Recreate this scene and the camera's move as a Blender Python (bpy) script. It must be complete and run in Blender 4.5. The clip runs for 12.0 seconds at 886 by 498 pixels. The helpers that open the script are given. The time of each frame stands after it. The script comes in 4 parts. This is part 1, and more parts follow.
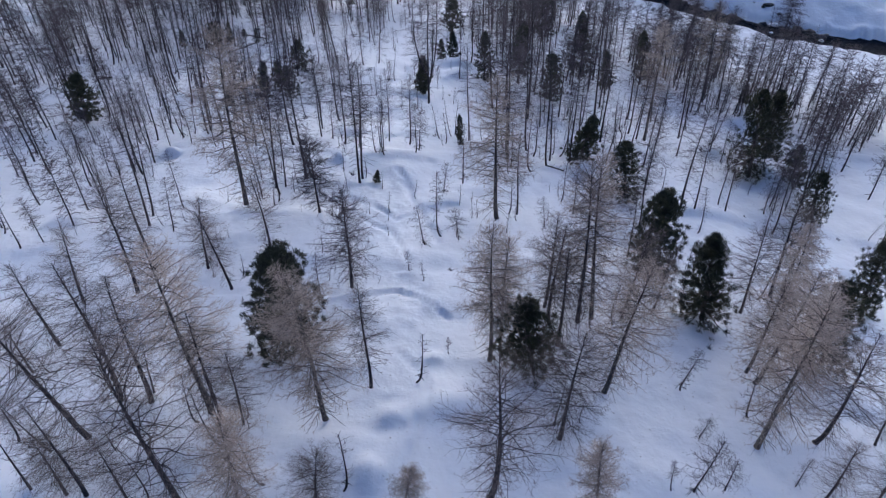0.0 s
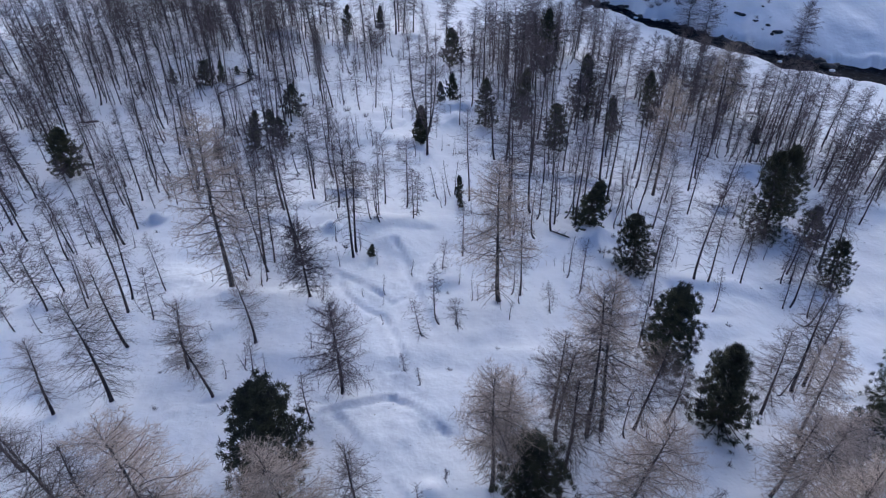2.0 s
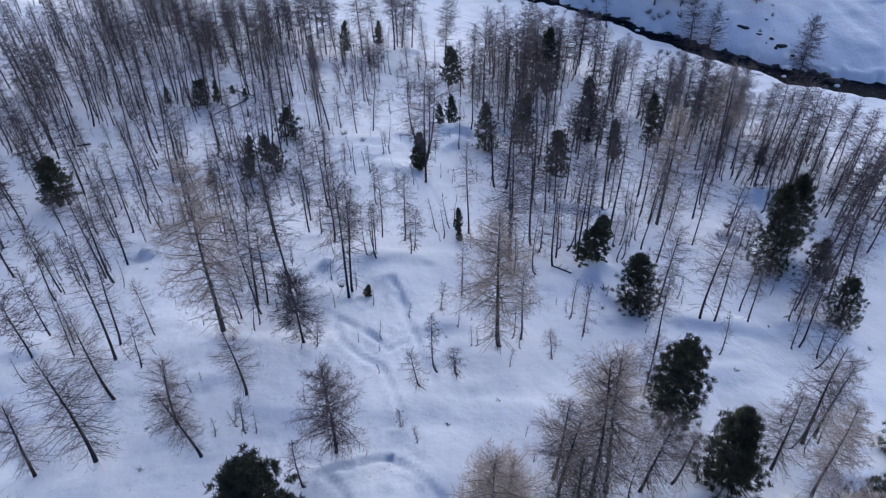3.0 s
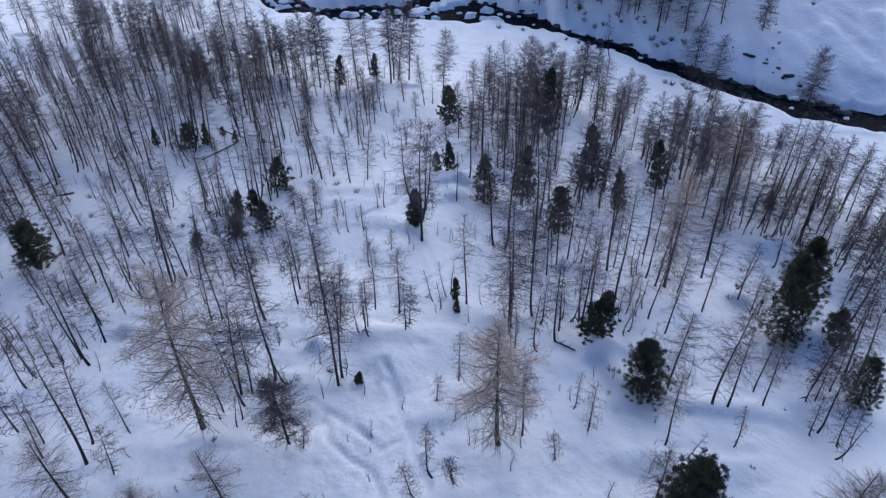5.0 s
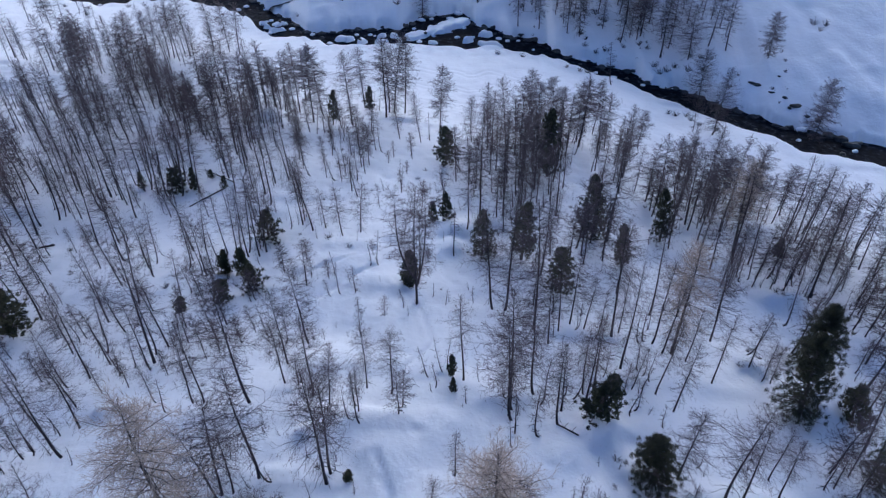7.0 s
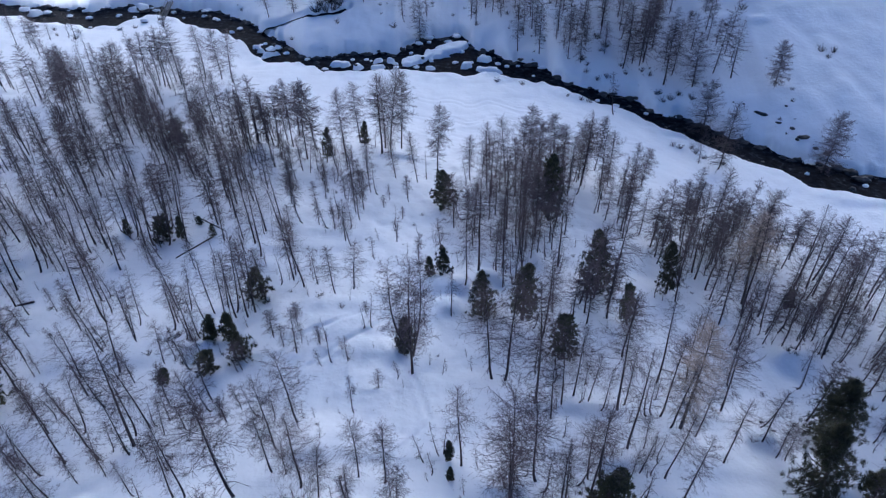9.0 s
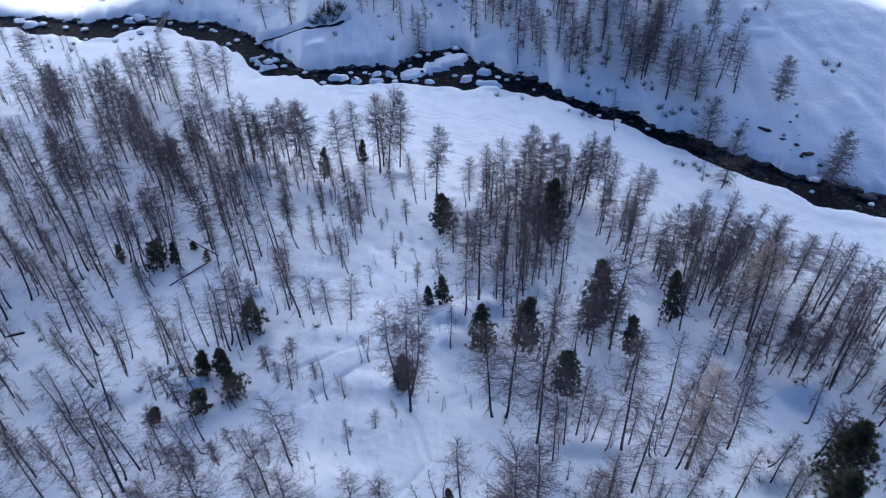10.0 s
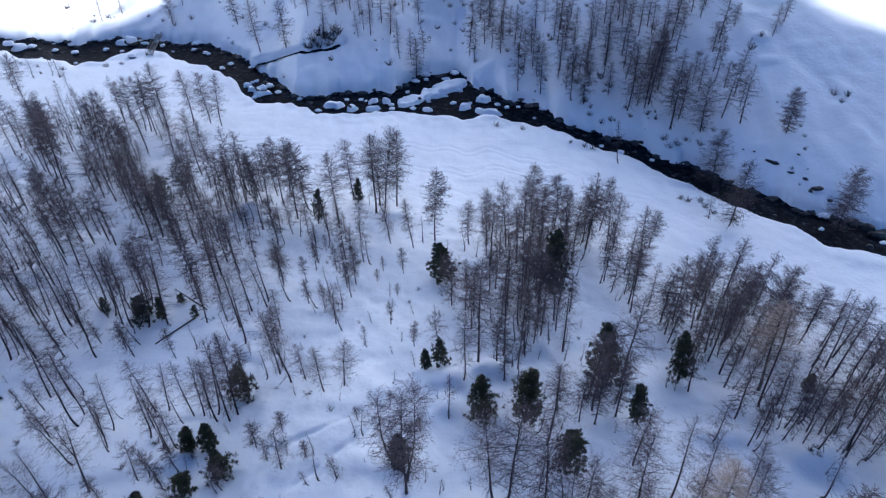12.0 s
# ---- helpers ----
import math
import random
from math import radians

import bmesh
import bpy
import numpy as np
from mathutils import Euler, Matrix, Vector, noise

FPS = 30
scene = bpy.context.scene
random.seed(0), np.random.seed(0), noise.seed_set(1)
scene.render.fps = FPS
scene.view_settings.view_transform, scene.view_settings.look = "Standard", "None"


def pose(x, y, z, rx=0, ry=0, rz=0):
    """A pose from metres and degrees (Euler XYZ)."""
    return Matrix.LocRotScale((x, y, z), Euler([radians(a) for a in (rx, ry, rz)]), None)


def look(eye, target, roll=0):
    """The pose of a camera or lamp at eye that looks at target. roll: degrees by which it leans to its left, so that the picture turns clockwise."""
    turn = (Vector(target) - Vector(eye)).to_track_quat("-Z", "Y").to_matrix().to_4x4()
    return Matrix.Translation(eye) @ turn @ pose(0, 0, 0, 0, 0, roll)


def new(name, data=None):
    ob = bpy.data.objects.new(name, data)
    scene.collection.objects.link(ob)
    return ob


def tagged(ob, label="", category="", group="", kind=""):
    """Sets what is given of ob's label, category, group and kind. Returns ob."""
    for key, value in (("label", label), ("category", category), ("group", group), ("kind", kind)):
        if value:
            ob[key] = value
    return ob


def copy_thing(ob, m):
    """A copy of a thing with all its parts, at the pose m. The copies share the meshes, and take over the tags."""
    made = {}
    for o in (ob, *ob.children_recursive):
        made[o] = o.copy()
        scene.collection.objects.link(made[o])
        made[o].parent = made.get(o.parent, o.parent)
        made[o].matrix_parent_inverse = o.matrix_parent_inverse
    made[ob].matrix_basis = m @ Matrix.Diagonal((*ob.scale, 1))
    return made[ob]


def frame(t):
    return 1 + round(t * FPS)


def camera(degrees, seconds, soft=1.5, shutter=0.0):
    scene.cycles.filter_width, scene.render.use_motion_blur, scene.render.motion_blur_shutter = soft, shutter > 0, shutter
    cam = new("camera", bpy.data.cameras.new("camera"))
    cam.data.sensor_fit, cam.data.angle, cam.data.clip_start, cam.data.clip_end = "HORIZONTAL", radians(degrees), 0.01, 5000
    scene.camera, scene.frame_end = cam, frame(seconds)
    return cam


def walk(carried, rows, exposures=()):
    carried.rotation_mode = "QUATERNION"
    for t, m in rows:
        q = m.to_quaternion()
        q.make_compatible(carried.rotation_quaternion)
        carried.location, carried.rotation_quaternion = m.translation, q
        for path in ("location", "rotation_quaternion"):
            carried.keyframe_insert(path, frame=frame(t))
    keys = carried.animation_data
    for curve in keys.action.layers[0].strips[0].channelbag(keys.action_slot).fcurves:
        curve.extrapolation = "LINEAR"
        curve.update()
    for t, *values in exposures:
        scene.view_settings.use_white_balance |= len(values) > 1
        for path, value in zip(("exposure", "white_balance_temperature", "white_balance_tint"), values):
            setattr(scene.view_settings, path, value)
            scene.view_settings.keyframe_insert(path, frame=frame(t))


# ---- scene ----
cam = camera(71.0, 12.0, 1.2)
METRES, EYE, TILT, LEAN, TURN = 50.0, 50.0, -40.3, 0.6, 0.0
ROWS = [
    (0.0, 0.0, 0.0, 0.0, -0.0, -0.0, 0.0),
    (0.5, 0.0013, 0.0208, 0.0431, 0.04, -0.01, -0.02),
    (1.0, 0.0024, 0.0398, 0.0826, 0.08, -0.04, -0.01),
    (1.5, 0.0045, 0.0598, 0.1259, 0.13, -0.05, -0.01),
    (2.0, 0.005, 0.0788, 0.1654, 0.09, -0.08, 0.02),
    (2.5, 0.0069, 0.0992, 0.2081, 0.11, -0.09, 0.03),
    (3.0, 0.0081, 0.118, 0.2474, 0.09, -0.13, 0.04),
    (5.0, 0.0165, 0.1953, 0.4057, 0.1, -0.05, 0.11),
    (5.5, 0.0189, 0.2156, 0.446, 0.09, -0.06, 0.12),
    (6.0, 0.0208, 0.2338, 0.484, 0.08, -0.08, 0.14),
    (6.5, 0.0226, 0.2536, 0.5256, 0.05, -0.1, 0.18),
    (7.0, 0.0249, 0.2726, 0.5633, 0.04, -0.08, 0.2),
    (9.0, 0.0331, 0.3498, 0.7208, 0.02, -0.11, 0.35),
    (9.5, 0.0346, 0.3693, 0.7627, 0.03, -0.12, 0.38),
    (10.0, 0.0357, 0.3881, 0.8007, 0.01, -0.12, 0.41),
    (10.5, 0.0377, 0.4081, 0.8426, 0.01, -0.14, 0.45),
    (11.0, 0.0392, 0.4269, 0.8807, 0.01, -0.17, 0.45),
    (11.5, 0.0402, 0.4476, 0.9212, -0.01, -0.16, 0.48),
    (12.0, 0.0415, 0.4665, 0.959, -0.04, -0.15, 0.51),
]
walk(cam, [(t, pose(0, 0, EYE, TILT, LEAN, TURN) @ pose(METRES * x, METRES * y, METRES * z, 90 + pitch, roll, yaw)) for t, x, y, z, yaw, pitch, roll in ROWS],
     exposures=[(0, 1.30, 5830, 15), (12, 1.32, 5380, 13)])

# ---- light: a low winter sun from behind and to the left, hidden from the wood by an unseen ridge ----
SUN_UP, SUN_WAY = 31.0, 28.0
world = bpy.data.worlds.new("winter_sky")
scene.world = world
world.use_nodes = True
sky = world.node_tree.nodes.new("ShaderNodeTexSky")
sky.sky_type, sky.sun_disc = "NISHITA", False
sky.sun_elevation, sky.sun_rotation = radians(SUN_UP), radians(180 + SUN_WAY)
sky.altitude, sky.air_density, sky.dust_density = 1800, 1.0, 0.0
sky.ozone_density = 6.0
back = world.node_tree.nodes["Background"]
back.inputs["Strength"].default_value = 0.06
world.node_tree.links.new(sky.outputs["Color"], back.inputs["Color"])
sun = new("sun", bpy.data.lights.new("sun", "SUN"))
sun.data.energy, sun.data.angle, sun.data.color = 5.0, radians(0.5), (1.0, 0.94, 0.84)
flat_way = Vector((math.sin(radians(SUN_WAY)), math.cos(radians(SUN_WAY)), 0))
sun.matrix_world = look((0, 0, 300), Vector((0, 0, 300)) + flat_way - Vector((0, 0, math.tan(radians(SUN_UP)))))


# ---- materials ----
def material(name, rough=0.8):
    m = bpy.data.materials.new(name)
    m.use_nodes = True
    m.node_tree.nodes["Principled BSDF"].inputs["Roughness"].default_value = rough
    return m, m.node_tree.nodes, m.node_tree.links, m.node_tree.nodes["Principled BSDF"]


def noise_node(nodes, links, scale, detail=4.0, stretch=None):
    n = nodes.new("ShaderNodeTexNoise")
    n.inputs["Scale"].default_value, n.inputs["Detail"].default_value = scale, detail
    c = nodes.new("ShaderNodeTexCoord")
    if stretch:
        mp = nodes.new("ShaderNodeMapping")
        mp.inputs["Scale"].default_value = stretch
        links.new(c.outputs["Object"], mp.inputs["Vector"])
        links.new(mp.outputs["Vector"], n.inputs["Vector"])
    else:
        links.new(c.outputs["Object"], n.inputs["Vector"])
    return n


def ramp_node(nodes, links, fac, stops):
    r = nodes.new("ShaderNodeValToRGB")
    while len(r.color_ramp.elements) < len(stops):
        r.color_ramp.elements.new(0.5)
    for e, (at, rgb) in zip(r.color_ramp.elements, stops):
        e.position, e.color = at, (*rgb, 1)
    links.new(fac, r.inputs["Fac"])
    return r


def bump_node(nodes, links, height, strength, distance, before=None):
    b = nodes.new("ShaderNodeBump")
    b.inputs["Strength"].default_value, b.inputs["Distance"].default_value = strength, distance
    links.new(height, b.inputs["Height"])
    if before:
        links.new(before.outputs["Normal"], b.inputs["Normal"])
    return b


def grained(name, dark, light, scale, rough=0.85, stretch=None, bump=0.4, distance=0.02, per_thing=0.0):
    """A matt surface whose colour wanders between two tones, with relief, and from thing to thing."""
    m, nodes, links, bsdf = material(name, rough)
    n = noise_node(nodes, links, scale, 5.0, stretch)
    r = ramp_node(nodes, links, n.outputs["Fac"], [(0.3, dark), (0.7, light)])
    colour = r.outputs["Color"]
    if per_thing:
        info = nodes.new("ShaderNodeObjectInfo")
        hsv = nodes.new("ShaderNodeHueSaturation")
        span = nodes.new("ShaderNodeMapRange")
        span.inputs["To Min"].default_value, span.inputs["To Max"].default_value = 1 - per_thing, 1 + per_thing
        links.new(info.outputs["Random"], span.inputs["Value"])
        links.new(span.outputs["Result"], hsv.inputs["Value"])
        links.new(colour, hsv.inputs["Color"])
        colour = hsv.outputs["Color"]
    links.new(colour, bsdf.inputs["Base Color"])
    if bump:
        links.new(bump_node(nodes, links, n.outputs["Fac"], bump, distance).outputs["Normal"], bsdf.inputs["Normal"])
    return m


def snow_material():
    m, nodes, links, bsdf = material("snow", 0.55)
    wide, mid, fine = noise_node(nodes, links, 0.12, 3.0), noise_node(nodes, links, 1.1, 5.0), noise_node(nodes, links, 9.0, 4.0)
    tone = ramp_node(nodes, links, wide.outputs["Fac"], [(0.3, (0.83, 0.845, 0.865)), (0.7, (0.90, 0.91, 0.925))])
    litter = ramp_node(nodes, links, noise_node(nodes, links, 4.5, 8.0).outputs["Fac"], [(0.0, (0, 0, 0)), (0.67, (0, 0, 0)), (0.74, (1, 1, 1))])
    mix = nodes.new("ShaderNodeMix")
    mix.data_type = "RGBA"
    links.new(litter.outputs["Color"], mix.inputs[0])
    links.new(tone.outputs["Color"], mix.inputs[6])
    mix.inputs[7].default_value = (0.42, 0.39, 0.37, 1)
    links.new(mix.outputs[2], bsdf.inputs["Base Color"])
    b = bump_node(nodes, links, mid.outputs["Fac"], 0.4, 0.22)
    b = bump_node(nodes, links, fine.outputs["Fac"], 0.22, 0.025, b)
    links.new(b.outputs["Normal"], bsdf.inputs["Normal"])
    return m


def water_material():
    m, nodes, links, bsdf = material("stream_water", 0.25)
    bsdf.inputs["IOR"].default_value = 1.12
    bsdf.inputs["Specular IOR Level"].default_value = 0.05
    n = noise_node(nodes, links, 0.9, 6.0)
    r = ramp_node(nodes, links, n.outputs["Fac"], [(0.35, (0.004, 0.005, 0.008)), (0.60, (0.012, 0.014, 0.020)), (0.78, (0.055, 0.060, 0.074))])
    links.new(r.outputs["Color"], bsdf.inputs["Base Color"])
    ripple = noise_node(nodes, links, 2.2, 4.0)
    links.new(bump_node(nodes, links, ripple.outputs["Fac"], 0.6, 0.12).outputs["Normal"], bsdf.inputs["Normal"])
    return m


SNOW = snow_material()
WATER = water_material()
BARK = grained("larch_bark", (0.017, 0.0125, 0.0135), (0.060, 0.046, 0.047), 6.0, 0.9, (1, 1, 0.25), 0.6, 0.03, 0.25)
TWIG = grained("larch_twigs", (0.068, 0.052, 0.057), (0.165, 0.125, 0.130), 1.3, 0.85, None, 0.0, 0.0, 0.25)
# close larches get lighter, warmer twigs: sun on their tops painted in
SUN_TONED_NEAR_TWIG = grained("larch_twigs_close_sun_toned", (0.13, 0.10, 0.088), (0.29, 0.225, 0.19), 1.3, 0.85, None, 0.0, 0.0, 0.25)
# sunlight on some larches, put into lighter and warmer bark and twig colours
SUN_TONED_BARK = grained("sun_toned_larch_bark", (0.045, 0.037, 0.033), (0.14, 0.115, 0.10), 6.0, 0.9, (1, 1, 0.25), 0.6, 0.03, 0.15)
SUN_TONED_TWIG = grained("sun_toned_larch_twigs", (0.34, 0.27, 0.215), (0.56, 0.45, 0.37), 1.3, 0.85, None, 0.0, 0.0, 0.15)
NEEDLE = grained("pine_needles", (0.011, 0.012, 0.006), (0.078, 0.074, 0.030), 1.6, 0.8, None, 0.0, 0.0, 0.2)
PINE_BARK = grained("pine_bark", (0.05, 0.04, 0.035), (0.14, 0.11, 0.095), 7.0, 0.9, (1, 1, 0.3), 0.6, 0.03)
ROCK = grained("wet_rock", (0.014, 0.014, 0.015), (0.07, 0.066, 0.064), 1.8, 0.6, None, 0.8, 0.12, 0.3)
# grey for the unseen ridge, chosen by how much light it throws back
UNSEEN_RIDGE = grained("unseen_ridge", (0.10, 0.10, 0.10), (0.50, 0.50, 0.51), 0.06, 0.9)
TIMBER = grained("weathered_timber", (0.14, 0.12, 0.10), (0.34, 0.30, 0.26), 4.0, 0.85, (4, 4, 0.6), 0.4, 0.01)

# ---- terrain ----
STREAM_X = (-400, -130, -50, 10, 30, 50, 90, 400)
STREAM_Z = (9, 1.0, -1.8, -1.2, -2.0, -5.0, -7.5, -22)
NEAR_X = (-400, -130, -121.5, -116, -105, -98.5, -92, -90, -86.7, -83, -79, -73, -64.4, -58.5, -53.7, -50.7, -47, -45, -37, -31, -28.4, -18.4, -8, -3, 2, 6.4, 11, 14.4, 18, 22, 27, 33.3, 40.5, 43.8, 50, 55.8, 65, 70.4, 73.7, 85, 120, 400)
NEAR_Y = (259, 221, 221, 216.3, 216.5, 213.3, 215.5, 219, 223, 223.7, 222.7, 217.6, 214.3, 210.3, 205, 199.5, 195.7, 192.2, 191, 189.3, 185, 185.2, 185.2, 183.2, 183, 180.5, 182.5, 181.5, 179.1, 178.9, 176.6, 170.9, 167.9, 167.4, 161.4, 156.7, 147.7, 144.3, 139.4, 136.5, 123.9, 57.9)
FAR_X = (-400, -130, -126, -119, -109, -105.7, -102.7, -96.5, -86.7, -81.2, -79.5, -75, -72.5, -65, -57.7, -52.7, -47, -43.3, -41, -36, -30.3, -26.8, -14.4, -11.8, -9.2, -5.9, -2.7, 5.9, 9, 9.6, 15.2, 18, 25.3, 28.3, 28.9, 31, 38.5, 44, 48.7, 49.5, 56, 61, 65.6, 72.7, 75.3, 83.4, 90, 120, 400)
FAR_Y = (275, 232, 230.5, 231, 228.8, 226.5, 229.8, 233.3, 233, 230, 232, 228.7, 232, 227.3, 222, 216.5, 210, 207, 203, 195.4, 194.2, 196, 197.2, 195.8, 198.3, 203.8, 205.1, 208.5, 204.4, 199.3, 194, 190.2, 186.9, 187, 182.4, 179.3, 177, 176, 172.5, 169.6, 167, 163, 157.8, 155, 150.5, 147.4, 144.8, 135, 72)
# (x, y, half length, half width, turn, height) of the snow-laden islands and big stones in the water
ISLANDS = [
    (2.6, 197.6, 7.6, 3.2, 40, 1.2), (-5.6, 191.6, 4.0, 1.9, 28, 1.0), (-25.4, 190.0, 2.9, 1.3, 0, 1.2), (-20.3, 187.6, 1.4, 1.1, 10, 1.1), (-15.2, 187.6, 2.0, 1.0, 5, 0.9),
    (-15.6, 192.0, 1.5, 1.0, 20, 1.1), (-12.3, 191.2, 1.3, 1.1, 0, 1.2), (7.1, 186.9, 1.7, 1.2, 40, 1.2), (12.1, 191.0, 1.9, 1.3, -20, 1.1),
    (12.4, 184.4, 3.2, 1.3, -15, 1.2), (-1.8, 186.8, 1.2, 0.9, 0, 0.8), (-45.0, 197.6, 2.3, 1.1, 15, 1.1), (-44.2, 202.4, 1.2, 0.8, 0, 0.8),
    (-48.2, 200.4, 1.3, 0.9, -40, 0.9), (-8.0, 189.2, 1.7, 0.9, 25, 0.8), (-121.0, 224.8, 2.2, 1.6, 0, 1.2), (-93.0, 229.4, 1.9, 1.2, 0, 1.0),
]
# the small brook that comes down the far bank, from its mouth upwards
BROOK = [(-50.5, 213.6), (-45.5, 212.6), (-42.4, 211.8), (-37.2, 209.4), (-33.6, 208.8), (-29.5, 209.6), (-24.6, 212.4)]



def smooth(a, b, v):
    s = np.clip((v - a) / (b - a), 0, 1)
    return s * s * (3 - 2 * s)


def lattice(x, y, seed):
    """Smooth value noise from -1 to 1 with unit cells."""
    def corner(i, j):
        h = np.sin(i * 127.1 + j * 311.7 + seed * 74.7) * 43758.5453
        return (h - np.floor(h)) * 2 - 1
    i, j = np.floor(x), np.floor(y)
    u, v = x - i, y - j
    u, v = u * u * u * (u * (u * 6 - 15) + 10), v * v * v * (v * (v * 6 - 15) + 10)
    return (corner(i, j) * (1 - u) + corner(i + 1, j) * u) * (1 - v) + (corner(i, j + 1) * (1 - u) + corner(i + 1, j + 1) * u) * v


def shores(x):
    """The ragged near and far edges of the stream."""
    near = np.interp(x, NEAR_X, NEAR_Y) + 0.6 * lattice(x / 4.5, x * 0, 41) + 0.45 * lattice(x / 1.7, x * 0, 42)
    far = np.interp(x, FAR_X, FAR_Y) + 1.2 * lattice(x / 3.4, x * 0, 43) + 1.0 * lattice(x / 1.6, x * 0, 44)
    return near, far


def base_height(x, y):
    """The snow's height without its small bumps: the wooded slope, the stream bed and the far bank."""
    xs, ys = np.clip(x, -260, 220) / 100, np.clip(y, -260, 300) / 100
    ax = np.abs(xs)
    bend = np.where(ax < 0.5, xs * xs, 0.25 + (ax - 0.5) * np.where(xs < 0, 0.4, -0.05))
    wood = 17.89 - 8.2 * xs - 14.58 * ys - 20.49 * bend + 0.41 * xs * ys + 2.77 * ys * ys
    water = np.interp(x, STREAM_X, STREAM_Z)
    near, far = shores(x)
    flat = water + 1.3
    d = (near - y) * 0.85
    k = smooth(60, 12, d)
    wood = np.maximum(wood, flat - 0.5) * (1 - k) + flat * k
    even = np.interp(x, FAR_X, FAR_Y)
    up = np.maximum(y - even - (far - even) * np.exp(-np.maximum(y - even, 0) / 2.5), 0) * 0.85
    # out of view the bank steepens, so its sunlit snow brightens the wood
    bank = water + 0.9 + 0.45 * up + 0.9 * (1 - np.exp(-up / 2.5)) + 1.0 * np.maximum(np.minimum(up, 700) - 85, 0)
    z = np.where(y < (near + far) / 2, wood, bank)
    # stream bed
    bed = water - 0.8
    into = np.minimum(y - near, far - y)
    s = smooth(-1.6, 0.3, into)
    return z * (1 - s) + bed * s



# (x, y, radius, height) of the snow-laden boulders and hummocks
MOUNDS = [
    (-33.7, 65.7, 1.0, 1.1), (-12.7, 62.5, 1.0, 1.0), (16.8, 64.3, 2.4, 1.1), (42.9, 70.5, 3.6, 2.2),
    (55.3, 82.6, 3.4, 1.6), (38.2, 77.2, 2.0, 1.3), (51.1, 93.2, 2.6, 1.2), (18.2, 60.7, 1.8, 0.7),
    (1.0, 98.8, 1.6, 0.9), (3.1, 99.0, 1.6, 1.0), (2.2, 95.1, 1.8, 0.8), (7.6, 101.5, 1.8, 1.0),
    (9.9, 101.1, 1.5, 1.0), (15.2, 106.4, 2.0, 0.8), (-29.0, 87.2, 1.8, 1.0), (-34.1, 141.8, 3.0, 1.8),
    (47.3, 91.4, 2.2, 1.2), (50.5, 90.6, 3.0, 1.2), (40.5, 99.5, 2.2, 0.8), (43.2, 72.6, 3.0, 1.2),
    (-1.2, 29.9, 0.7, 0.5), (-4.9, 19.7, 1.0, 0.6), (-3.9, 24.1, 0.9, 0.5),
]
# lines of ski tracks and footprints
TRACKS = [
    [(-3.8, 30.4), (-2.0, 28.5), (-1.4, 26.4), (-1.7, 24.3), (-2.3, 22.0), (-2.8, 19.5)],
    [(-4.3, 38.1), (-2.2, 36.8), (0.1, 34.5)],
    [(-9.6, 36.4), (-7.2, 37.2), (-4.3, 38.1)],
    [(-8.6, 36.3), (-7.3, 35.1), (-6.4, 33.5)],
    [(-10.5, 53.9), (-9.7, 51.0), (-7.7, 49.0), (-5.5, 47.8), (-4.3, 44.8), (-3.4, 42.2)],
    [(-7.8, 53.1), (-5.1, 49.9), (-3.4, 51.2)],
    [(-5.1, 57.9), (-2.6, 51.7), (-1.7, 48.6)],
    [(-11.8, 55.1), (-9.0, 53.3), (-6.3, 51.2)],
    [(-5.7, 60.5), (-4.4, 57.8), (-3.8, 55.9)],
    [(-5.8, 87.4), (-1.9, 81.5), (-0.4, 76.1), (-4.7, 70.1)],
    [(-14.8, 83.6), (-10.5, 88.0), (-6.9, 91.2), (-5.1, 94.7)],
    [(-19.7, 83.7), (-18.2, 88.0), (-13.4, 90.4), (-8.5, 93.7)],
]


def line_distance(x, y, pts):
    best = np.full(x.shape, 1e9)
    for (ax, ay), (bx, by) in zip(pts, pts[1:]):
        dx, dy = bx - ax, by - ay
        s = np.clip(((x - ax) * dx + (y - ay) * dy) / (dx * dx + dy * dy), 0, 1)
        best = np.minimum(best, np.hypot(x - ax - s * dx, y - ay - s * dy))
    return best


